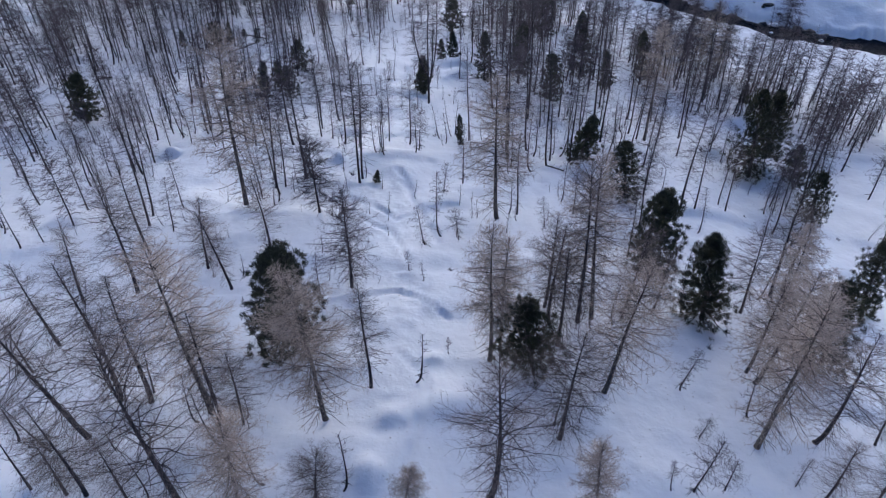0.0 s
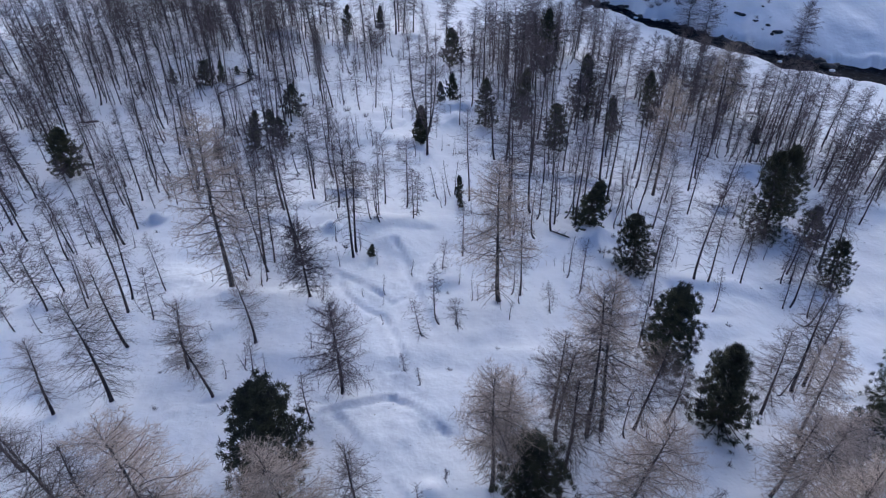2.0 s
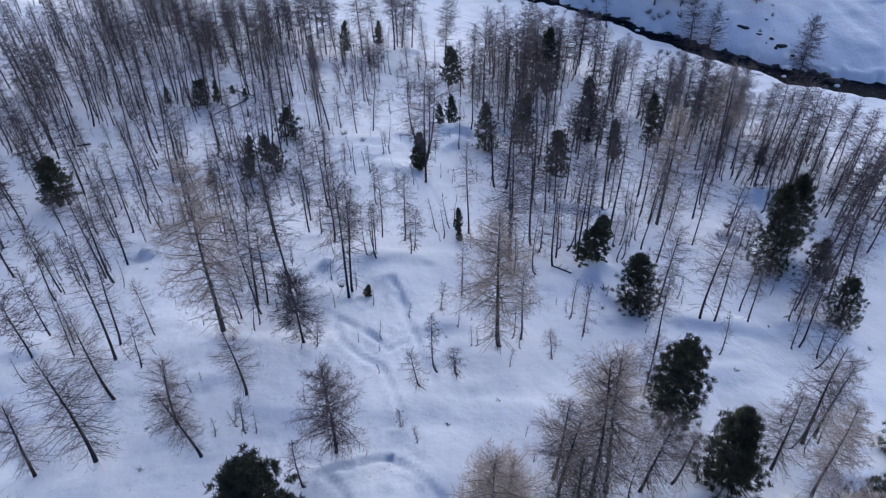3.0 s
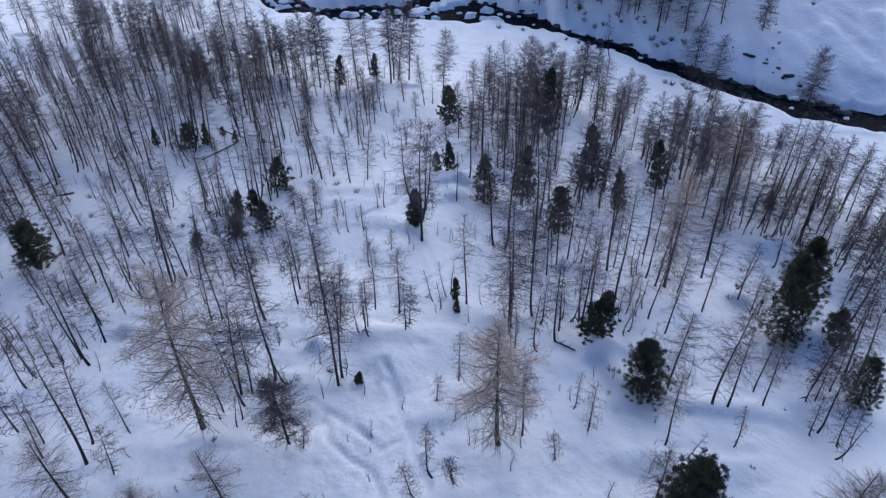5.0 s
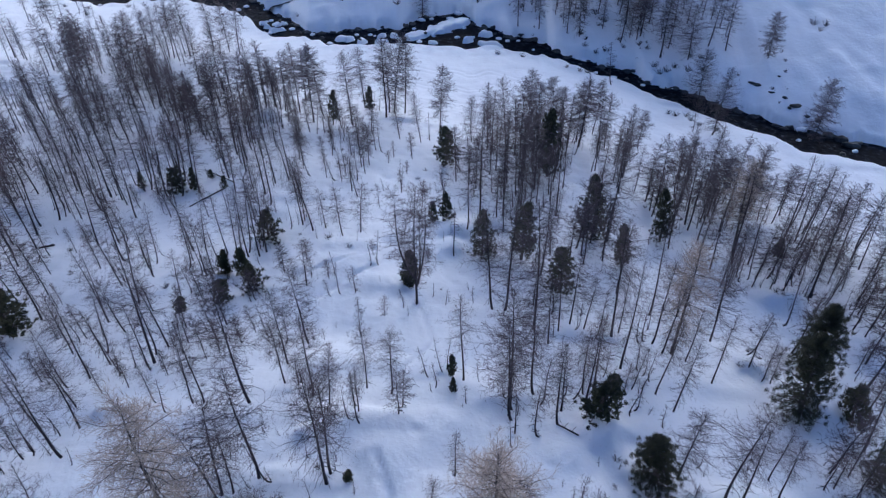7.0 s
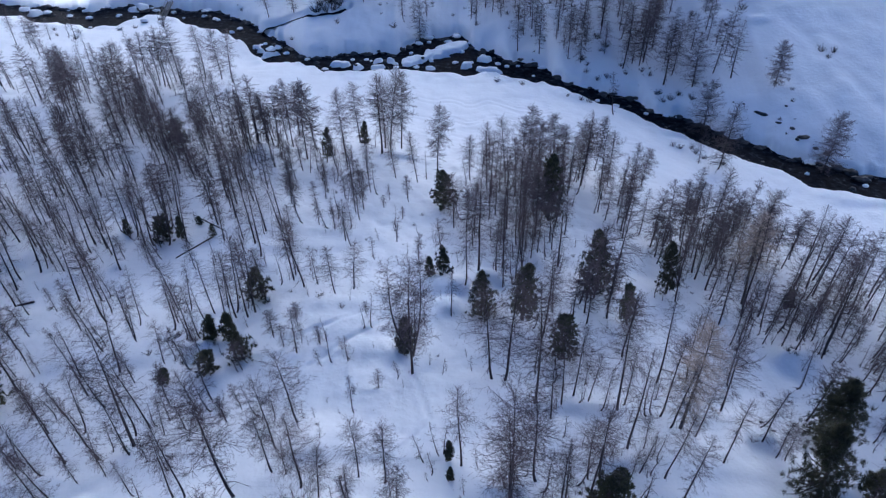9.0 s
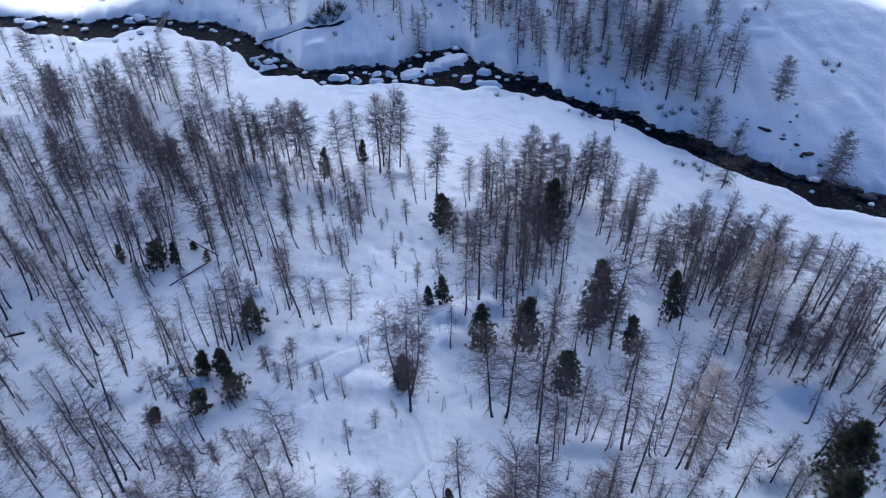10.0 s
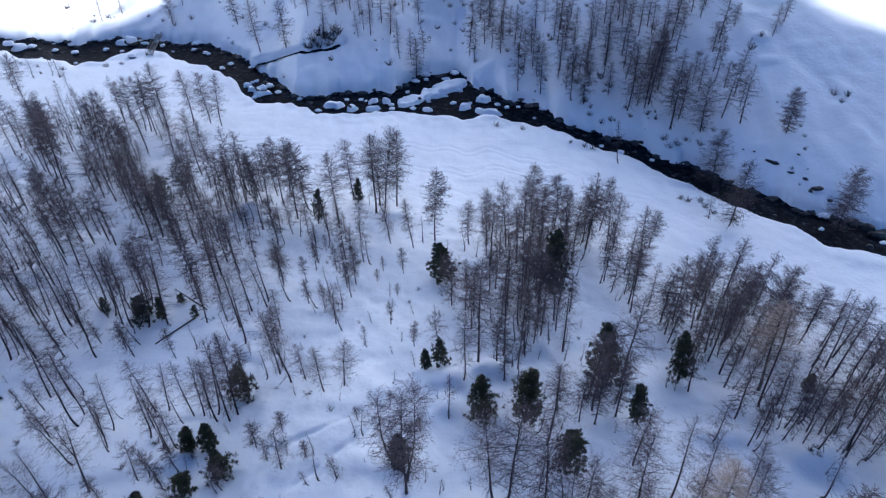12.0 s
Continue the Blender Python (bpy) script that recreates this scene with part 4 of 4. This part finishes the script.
sapling(15.3, 19.8, 6.3, 2, -2)
sapling(17.3, 28.5, 5.0, 6, -4)
sapling(17.2, 24.1, 2.4, 4, -3)
sapling(13.8, 19.7, 3.0, -6, 4)
sapling(17.4, 20.0, 3.3, 0, 0)
sapling(22.6, 20.9, 3.3, -1, 2)
sapling(-2.1, 45.6, 4.6, -7, 0)
sapling(-0.6, 47.6, 7.6, 0, 0)
sapling(1.1, 47.1, 4.0, -7, 0)
sapling(-2.1, 39.4, 2.3, -6, 0)
sapling(-3.4, 41.0, 2.3, -1, 0)
sapling(0.1, 30.4, 1.9, 0, 0)
sapling(-26.8, 47.5, 6.1, 6, 4)
sapling(-15.5, 40.2, 4.6, 6, 3)
sapling(-11.5, 49.7, 2.8, 7, 2)
sapling(-10.0, 35.5, 6.2, 1, 1)
sapling(10.0, 49.5, 3.9, -7, 2)
sapling(12.5, 55.3, 5.6, -1, 0)
sapling(13.4, 52.9, 7.2, -1, 0)
sapling(21.1, 43.5, 4.9, 3, -2)
sapling(39.3, 60.0, 6.2, -3, 2)
sapling(40.6, 54.9, 5.2, -5, 5)
sapling(-44.8, 125.4, 5.7, 6, 3)
sapling(-7.4, 63.6, 7.6, 1, 0)
sapling(-3.7, 65.0, 6.5, 0, 0)
sapling(1.8, 58.3, 7.5, 0, 0)
sapling(-0.3, 55.3, 3.9, 7, 0)
sapling(10.2, 63.5, 8.3, 0, 0)
sapling(38.1, 59.7, 6.9, -2, 2)
sapling(36.5, 55.5, 5.8, -4, 4)
sapling(38.9, 54.5, 6.3, -4, 5)
sapling(27.3, 52.7, 5.7, -5, 5)
sapling(-44.8, 134.1, 8.7, 4, 2)
sapling(-41.1, 156.0, 6.8, 6, 3)
sapling(53.5, 144.8, 6.3, -6, 3)
sapling(39.5, 162.3, 10.0, -7, 2)
sapling(-16.2, 99.0, 7.2, -2, -1)
sapling(-8.8, 104.7, 4.4, 0, 0)
sapling(-15.6, 112.2, 6.2, 0, 0)
sapling(2.2, 93.0, 8.1, 1, 0)
sapling(49.8, 97.5, 8.6, 3, -3)
sapling(54.3, 96.3, 8.5, -5, 5)
sapling(35.5, 92.5, 8.6, -1, 1)
sapling(46.8, 86.0, 9.3, -4, 4)
sapling(-105.4, 202.8, 6.5, 3, 1)
sapling(-101.2, 204.3, 7.0, 2, 1)
sapling(-99.0, 203.4, 8.0, 3, 1)
sapling(-91.2, 193.0, 7.0, 3, 1)
sapling(-111.5, 207.2, 6.0, 2, 1)
sapling(-108.1, 197.3, 7.5, 3, 1)
larch(-113.0, 199.5, 10.5, 3, 2)
larch(-103.6, 193.0, 11.0, 3, 2)
# larches beyond the stream
bank_larch(45.5, 181.5, 15.0, 2, -1)
bank_larch(49.3, 181.0, 14.3, 1, 0)
bank_larch(50.2, 181.6, 17.5, 2, -1)
bank_larch(53.8, 174.5, 14.8, 0, 0)
bank_larch(56.2, 177.0, 13.4, 0, 0)
bank_larch(61.2, 186.2, 7.5, 1, 0)
bank_larch(67.1, 193.0, 7.3, -3, 1)
bank_larch(67.1, 182.1, 6.6, -4, 2)
bank_larch(80.7, 193.9, 7.9, 1, -1)
bank_larch(84.5, 197.8, 6.3, 0, 0)
bank_larch(35.4, 183.6, 11.7, -7, 2)
bank_larch(41.7, 186.3, 8.2, -7, 2)
bank_larch(42.4, 195.7, 15.3, -3, 1)
bank_larch(46.9, 198.4, 14.0, 1, 0)
bank_larch(-5.0, 204.9, 11.8, 3, 0)
bank_larch(20.7, 192.3, 12.1, -7, 1)
bank_larch(17.1, 204.1, 8.7, -2, 0)
bank_larch(26.0, 190.3, 13.3, -5, 1)
bank_larch(14.7, 214.5, 9.1, -2, 0)
bank_larch(-17.3, 214.1, 11.0, 1, 0)
bank_larch(-11.9, 213.3, 10.2, 7, 1)
bank_larch(-48.6, 216.1, 14.3, -6, -2)
bank_larch(-40.4, 213.0, 12.6, 0, 0)
bank_larch(31.0, 194.4, 11.3, -6, 1)
bank_larch(33.5, 204.1, 9.3, 1, 0)
bank_larch(24.8, 202.4, 9.4, -3, 0)
bank_larch(12.5, 218.7, 8.9, -1, 0)
bank_larch(54.2, 190.9, 11.6, -2, 1)
bank_larch(59.3, 200.3, 10.3, 2, -1)
bank_larch(51.7, 203.3, 12.4, -1, 0)
bank_larch(47.8, 209.9, 9.7, -5, 1)
bank_larch(66.8, 204.4, 9.5, 2, -1)
bank_larch(-79.5, 236.7, 9.9, 2, 1)
bank_larch(-100.6, 236.9, 10.3, 6, 3)
bank_larch(-95.9, 241.1, 9.9, 1, 0)
bank_larch(-34.9, 221.1, 10.4, 1, 0)
bank_larch(-27.2, 221.8, 10.4, 3, 1)
bank_larch(-23.4, 223.8, 9.7, 2, 0)
bank_larch(-58.3, 231.7, 9.8, -5, -2)
bank_larch(-4.6, 222.0, 9.1, 2, 0)
bank_larch(73.5, 199.2, 6.0, -3, 1)
bank_larch(40.4, 207.6, 9.2, -3, 1)
# broad larches by the stream
wide_larch(56.9, 142.7, 13.4, -1, 1)
wide_larch(80.5, 145.6, 13.1, -2, 2)
wide_larch(59.9, 172.4, 11.9, -6, 3)
wide_larch(76.3, 167.1, 9.6, -6, 4)
wide_larch(59.3, 159.2, 12.7, -6, 3)


THICK = [larch_parts(140 + k, 12, sp, b, 80, 5.5, 1, 4.8, 0, 0.15, 2, 1.5) for k, (sp, b) in enumerate([(0.18, 0.24), (0.155, 0.32), (0.20, 0.18), (0.17, 0.28), (0.145, 0.22)])]
LOW = [larch_parts(150 + k, 12, 0.20, b, 76, 5.5, 1, 4.8, 0, 0.1, 2, 1.2) for k, b in enumerate((0.1, 0.16, 0.22, 0.12, 0.18))]
wood_v, wood_f, wood_m = [], [], []


def fill(count, x0, x1, y0, y1, seed, gap=2.4, low=8.0, high=14.0, beyond=False):
    """More larches where the wood stands thick, none nearer to another than gap."""
    rnd = random.Random(seed)
    done = tries = 0
    while done < count and tries < count * 40:
        tries += 1
        x, y = rnd.uniform(x0, x1), rnd.uniform(y0, y1)
        clump = lattice(np.array(x / 8.0), np.array(y / 8.0), seed)
        if clump < (0.0 if beyond else -0.08) or min((x - a) ** 2 + (y - b) ** 2 for a, b in PLACED) < gap * gap:
            continue
        if not beyond and y > np.interp(x, NEAR_X, NEAR_Y) - 37:
            continue
        if beyond and y < np.interp(x, FAR_X, FAR_Y) + 6:
            continue
        PLACED.append((x, y))
        s = rnd.uniform(low, high) / 12
        w = s ** 0.8 * rnd.uniform(0.85, 1.15)
        m = np.array(stance(x, y, s, w, rnd.uniform(-3, 3), rnd.uniform(-2, 3)))
        for at, heap in enumerate((LOW if beyond else THICK)[done % 5]):
            n = sum(len(v) for v in wood_v)
            wood_v.append(np.array(heap.v) @ m[:3, :3].T + m[:3, 3])
            wood_f.extend(tuple(i + n for i in f) for f in heap.f)
            wood_m.extend([int(at == 2)] * len(heap.f))
        done += 1


fill(155, -105, -28, 108, 185, 3, 1.5, 8, 14)
fill(16, -62, -34, 45, 80, 4, 2.0, 5, 10)
fill(36, -62, -20, 58, 112, 21, 1.7, 3, 8)
fill(4, 10, 52, 60, 96, 22, 1.8, 5, 11)
fill(18, -22, 8, 84, 130, 24, 3.0, 2.5, 6)
fill(36, -85, -33, 104, 150, 12, 1.4, 7, 13)
fill(100, 8, 62, 92, 138, 5, 1.6, 7, 13)
fill(75, 56, 110, 84, 128, 6, 1.8, 7, 13)
fill(56, -90, -46, 62, 106, 13, 1.8, 7, 13)
fill(60, -112, -58, 72, 122, 25, 1.6, 8, 14)
fill(14, 34, 62, 100, 126, 26, 1.6, 8, 14)
fill(9, -58, -45, 46, 62, 14, 2.4, 8, 13)
fill(10, 42, 62, 45, 80, 7)
fill(85, 28, 70, 172, 240, 8, 1.7, 8, 14, True)
fill(60, 2, 36, 190, 250, 10, 2.0, 6, 13, True)
fill(16, -30, -3, 112, 136, 31, 2.2, 4.5, 9)
fill(26, -30, 4, 206, 250, 11, 2.8, 5, 10, True)
fill(24, -130, -30, 222, 262, 9, 3.0, 5, 11, True)
# thin young growth close about the grown trees
WHIPS = [larch_parts(180 + k, 4, 0.14, 0.2, 16, 6, 1, 2.2, 0, 0.25, 2, 1.5) for k in range(4)]
GROWN = list(PLACED)
whip_chance = random.Random(23)
for k in range(1040):
    a, b = whip_chance.choice(GROWN) if k < 900 else (whip_chance.uniform(-26, 26), whip_chance.uniform(38, 112))
    way, far_off = whip_chance.uniform(0, 6.28), whip_chance.uniform(0.8, 3.6)
    x, y = a + far_off * math.cos(way), b + far_off * math.sin(way)
    if y < 16 or y > np.interp(x, NEAR_X, NEAR_Y) - 40:
        continue
    s = whip_chance.uniform(0.25, 1.7 if k < 900 else 0.7)
    m = np.array(stance(x, y, s, s ** 0.8, whip_chance.uniform(-9, 9), whip_chance.uniform(-6, 9)))
    for at, heap in enumerate(WHIPS[k % 4]):
        n = sum(len(v) for v in wood_v)
        wood_v.append(np.array(heap.v) @ m[:3, :3].T + m[:3, 3])
        wood_f.extend(tuple(i + n for i in f) for f in heap.f)
        wood_m.extend([int(at == 2)] * len(heap.f))
wood = sheet("larch_wood", np.concatenate(wood_v).tolist(), wood_f, BARK)
wood.materials.append(TWIG)
wood.polygons.foreach_set("material_index", wood_m)
tagged(new("larch_wood", wood), "thick stand of bare grey larches on the snowy slope", "larch wood", kind="stuff")


# ---- stones, bridge, fallen wood and shrubs ----
def lump(name, seed, mat, flat=0.75, rough=0.55, detail=3):
    """A rounded stone about a metre across."""
    bm = bmesh.new()
    bmesh.ops.create_icosphere(bm, subdivisions=detail, radius=0.5)
    for v in bm.verts:
        n = noise.noise(v.co * 2.3 + Vector((seed * 7.1, 0, 0))) * rough + noise.noise(v.co * 5.5 + Vector((0, seed * 3.3, 0))) * rough * 0.35
        v.co = v.co * (1 + n)
        v.co.x = round(v.co.x * 5) / 5 * 0.45 + v.co.x * 0.55
        v.co.y = round(v.co.y * 5) / 5 * 0.45 + v.co.y * 0.55
        v.co.z *= flat
    me = bpy.data.meshes.new(name)
    bm.to_mesh(me)
    bm.free()
    me.materials.append(mat)
    me.polygons.foreach_set("use_smooth", [True] * len(me.polygons))
    return me


def cap(seed, flat=0.42):
    """A pillow of snow that lies on a stone."""
    bm = bmesh.new()
    bmesh.ops.create_icosphere(bm, subdivisions=3, radius=0.56)
    for v in bm.verts:
        r = 1 + 0.34 * noise.noise(v.co * 2.3 + Vector((seed * 5.7, 1, 0))) + 0.12 * noise.noise(v.co * 5.1 + Vector((2, seed * 3.1, 0)))
        v.co.x *= r
        v.co.y *= r
        v.co.z = v.co.z * flat * 1.5 * r + 0.20 if v.co.z > 0 else v.co.z * 0.22 + 0.20
    me = bpy.data.meshes.new("snow_cap")
    bm.to_mesh(me)
    bm.free()
    me.materials.append(SNOW)
    me.polygons.foreach_set("use_smooth", [True] * len(me.polygons))
    return me


STONES = [lump("boulder", k, ROCK) for k in range(6)]
CAPS = [cap(k) for k in range(8)]


def shore(x, side):
    return float(shores(np.array(float(x)))[side])


stone_chance = random.Random(17)


def boulder(x, y, size, snow=True, stretch=1.0, sink=0.25):
    """A stone in or beside the stream, bare or under snow."""
    z = max(float(height(x, y)), float(np.interp(x, STREAM_X, STREAM_Z)) - 0.15)
    ob = new("boulder", stone_chance.choice(STONES))
    turn = stone_chance.uniform(-0.5, 0.5)
    ob.matrix_basis = Matrix.Translation((x, y, z + size * (0.34 - sink))) @ Matrix.Rotation(turn, 4, "Z") @ Matrix.Diagonal((size * stretch, size * stone_chance.uniform(0.7, 1), size * stone_chance.uniform(0.8, 1.1), 1))
    if snow:
        part("snow_cap", stone_chance.choice(CAPS), ob, "rounded pillow of fresh snow")
    return tagged(ob, "dark stream boulder under a rounded snow cap" if snow else "dark wet boulder at the water's edge", "boulder", "stream boulders")


# snow-covered stones in the water
for (x, y), size, stretch in zip([(-28.8, 187.6), (-18.7, 192.9), (-22.4, 193.1), (-10.6, 187.6), (-5.4, 187.4), (4.5, 189.5), (-5.2, 202.3), (-2.4, 203.2), (2.8, 202.8), (8.6, 189.2), (15.4, 188.6), (5.2, 206.4), (-40.8, 198.2), (-46.4, 195.6), (-50.4, 203.6)],
                                 (1.3, 1.2, 1.1, 1.2, 1.3, 1.2, 1.6, 1.2, 1.5, 1.2, 1.4, 2.2, 1.3, 1.3, 1.2),
                                 (1.2, 1, 1, 1.2, 1, 1.2, 1.3, 1, 1.4, 1, 1, 0.9, 1.2, 1, 1.1)):
    boulder(x, y, size, True, stretch)
for (x, y), size in zip([(-123.2, 224.4), (-117.5, 225.5), (-90.4, 229.7), (-85.1, 216.9), (-109.9, 223.3), (-103.7, 222.0), (-94.0, 215.1), (-70.6, 225.1), (-66.8, 223.2), (-95.7, 224.2), (-57.6, 215.9), (-49.6, 202.1), (-44.7, 198.5), (-80.5, 227.7), (-86.0, 229.1), (-43.5, 201.7), (-48.1, 205.3)],
                        (2.8, 2.2, 3.4, 2.2, 1.6, 1.8, 1.4, 1.5, 1.4, 1.6, 1.5, 2.0, 2.2, 1.4, 1.8, 1.6, 1.2)):
    boulder(x, y, size, True)
for (x, y), size, stretch in zip([(72.2, 161.5), (74.8, 157.9), (77.1, 156.0), (78.6, 153.5), (77.3, 153.2), (77.2, 161.5), (71.6, 154.5), (84.1, 146.7), (86.0, 145.2), (87.0, 142.7), (80.7, 151.2), (82.4, 149.8), (49.0, 171.4), (53.7, 167.2), (69.3, 164.6), (67.3, 165.5)],
                                 (1.0, 0.7, 0.9, 1.4, 0.8, 0.6, 0.7, 2.2, 2.4, 2.2, 0.8, 0.9, 0.9, 0.8, 0.5, 0.4), (2.6, 2.0, 1.2, 1.8, 1, 1, 1.4, 1.4, 1.2, 1.5, 1.5, 1.3, 1, 1, 1, 1)):
    tagged(boulder(x, y, size, False, stretch, 0.15), "dark bare rock showing through the snow of the bank")
# bare stones along the foot of the far bank and in the shallows
for k in range(190):
    x = -128 + 220 * (k + stone_chance.random()) / 190
    near, far = shore(x, 0), shore(x, 1)
    if k % 3 < 2:
        boulder(x, shore(x, 1) + stone_chance.uniform(-0.9, 0.7), stone_chance.uniform(0.7, 2.0), stone_chance.random() < 0.15, 1.3)
    else:
        boulder(x, stone_chance.uniform(near + 0.5, far - 0.5), stone_chance.uniform(0.6, 1.5), stone_chance.random() < 0.45)


def beam(a, b, r, sides=8):
    w = Wood()
    w.limb([a, a.lerp(b, 0.5), b], [r, r, r], sides)
    n = len(w.v)
    w.f += [tuple(range(sides))[::-1], tuple(range(n - sides, n))]
    return w


def footbridge(x0, y0, x1, y1):
    """Two logs across the stream with boards laid over them."""
    z = max(float(height(x0, y0)), float(height(x1, y1))) + 0.25
    a, b = Vector((x0, y0, z)), Vector((x1, y1, z))
    along = (b - a).normalized()
    side = Vector((-along.y, along.x, 0))
    base = new("footbridge")
    base.location = a
    for k in (-0.75, 0.75):
        part("beam", beam(side * k, b - a + side * k, 0.16).mesh("beam", TIMBER), base)
        part("handrail", beam(side * k * 1.1 + Vector((0, 0, 1)), b - a + side * k * 1.1 + Vector((0, 0, 1)), 0.06).mesh("handrail", TIMBER), base)
    n = int((b - a).length / 0.9)
    board = beam(side * -0.95, side * 0.95, 0.09, 4).mesh("board", TIMBER)
    for k in range(n + 1):
        part("board", board, base).location = (b - a) * (k / n) + Vector((0, 0, 0.2))
        for q in (-0.82, 0.82):
            if k % 4 == 0:
                part("post", beam(side * q, side * q + Vector((0, 0, 1.05)), 0.05, 6).mesh("post", TIMBER), base).location = (b - a) * (k / n)
    tagged(base, "narrow weathered timber footbridge over the dark stream", "bridge")


footbridge(-80.5, 217.8, -82.8, 232.6)


def log(x0, y0, x1, y1, r):
    a, b = Vector((x0, y0, float(height(x0, y0)) + r * 0.6)), Vector((x1, y1, float(height(x1, y1)) + r * 1.4))
    base = new("fallen_log")
    base.location = a
    part("trunk", beam(Vector((0, 0, 0)), b - a, r).mesh("trunk", BARK), base)
    for k in range(4):
        p = (b - a) * (0.3 + 0.18 * k)
        part("stub", beam(p, p + Vector((0.5 * (-1) ** k, 0.4, 0.22)), 0.02, 5).mesh("stub", BARK), base)
    tagged(base, "fallen bare larch trunk lying on the snow", "log", "fallen logs")


log(-38.8, 106.7, -34.7, 111.5, 0.11)
log(-40.1, 118.7, -33.3, 113.1, 0.09)
log(-57.8, 97.3, -56.0, 98.2, 0.15)
log(12.3, 65.0, 14.2, 63.6, 0.08)


def shrub_model(seed):
    rnd = random.Random(seed)
    base, w = new("shrub"), Wood()
    for k in range(20):
        way = turned(Vector((1, 0, 0)), rnd.uniform(0, 6.28), rnd.uniform(0.5, 1.4))
        p, ln = Vector((rnd.uniform(-0.3, 0.3), rnd.uniform(-0.3, 0.3), -0.1)), rnd.uniform(0.8, 1.8)
        mid, tip = p + way * ln * 0.5, p + way * ln + Vector((0, 0, 0.25))
        w.limb([p, mid, tip], [0.035, 0.024, 0], 3)
        for _ in range(7):
            q = mid.lerp(tip, rnd.uniform(-0.5, 0.9))
            w.limb([q, q + turned(way, rnd.uniform(-1.2, 1.2), rnd.uniform(0, 1.2)) * rnd.uniform(0.3, 0.7)], [0.018, 0], 3)
    tagged(part("stem_tuft", w.mesh("stem_tuft", BARK), base), kind="stuff")
    return tagged(base, "low leafless shrub poking out of the snow", "shrub", "shrubs")


SHRUBS = [shrub_model(200 + k) for k in range(4)]
shrub_count = 0


def shrub(x, y, size=1.0):
    global shrub_count
    model = SHRUBS[shrub_count % 4]
    ob = model if shrub_count < 4 else copy_thing(model, Matrix.Identity(4))
    shrub_count += 1
    s = size * stone_chance.uniform(0.8, 1.2)
    ob.matrix_basis = Matrix.Translation((x, y, float(height(x, y)) - 0.05)) @ Matrix.Rotation(stone_chance.uniform(0, 6.28), 4, "Z") @ Matrix.Diagonal((s, s, s * 0.85, 1))


for x, y in ((-33.3, 209.8), (-32.3, 211.4), (-30.7, 210.2), (-29.7, 212.5), (-28.5, 213.8), (-27.2, 212.5), (-25.9, 214.6), (-31.1, 213.4), (-26.8, 215.3), (-28.9, 211.0)):
    shrub(x, y, 1.7)
for x, y in ((90.0, 173.8), (92.0, 175.4), (89.6, 176.4), (-11.8, 202.9), (-27.4, 205.3), (56.7, 171.2), (59.3, 169.0), (62.5, 171.6), (75.3, 191.0), (78.0, 193.8), (54.7, 170.2), (52.9, 169.8), (62.6, 167.8), (70.8, 187.8), (57.5, 164.5), (61.4, 162.6), (36.4, 180.5), (39.0, 178.7), (42.1, 176.2), (44.3, 173.8), (41.2, 178.9), (29.4, 205.8), (35.2, 206.7), (42.6, 189.0), (49.5, 178.9), (51.1, 177.4), (19.6, 210.5), (7.9, 218.9), (-10.9, 224.1), (-20.1, 221.7), (-48.4, 225.6), (-56.7, 233.3), (-73.7, 237.6), (-78.5, 235.6), (-102.7, 235.4), (-99.4, 238.7), (-111.7, 240.2)):
    shrub(x, y, 1.0)
for k in range(80):
    x = stone_chance.uniform(-120, 80)
    shrub(x, float(np.interp(x, FAR_X, FAR_Y)) + stone_chance.uniform(2, 30), stone_chance.uniform(0.25, 0.7))
for k in range(60):
    x = stone_chance.uniform(0, 68)
    shrub(x, float(np.interp(x, FAR_X, FAR_Y)) + stone_chance.uniform(3, 42), stone_chance.uniform(0.3, 1.0))
for x, y in ((-104.9, 205.6), (-99.0, 204.0), (-107.4, 209.1), (-112.7, 210.7), (-99.9, 207.6), (-89.9, 210.7), (-86.0, 212.4), (50.0, 151.5), (51.4, 150.6), (54.2, 148.5), (53.8, 150.7), (55.3, 146.6), (58.4, 144.4), (14.3, 175.7), (20.0, 174.1), (30.0, 168.3), (32.9, 166.9), (34.7, 166.4)):
    shrub(x, y, 0.8)
# scrub and half-buried twigs among the trees
for x, y in ((-49.5, 90.6), (-52.4, 96.1), (-32.3, 89.7), (-29.8, 88.3), (-27.1, 87.4), (-34.9, 86.4), (-22.4, 95.8), (-12.2, 93.7), (-15.4, 96.2), (17.5, 127.6), (47.9, 91.8), (48.7, 91.1), (53.8, 93.3), (53.9, 100.3), (55.4, 94.2)):
    shrub(x, y, 0.55)
for k in range(90):
    x, y = stone_chance.uniform(-45, 55), stone_chance.uniform(28, 125)
    shrub(x, y, stone_chance.uniform(0.18, 0.42))
for x, y in ((-24.2, 68.6), (38.0, 68.2), (17.4, 60.9), (-7.8, 64.2), (-10.6, 58.6), (38.3, 78.8), (36.4, 76.3), (49.0, 92.5)):
    shrub(x, y, 0.45)
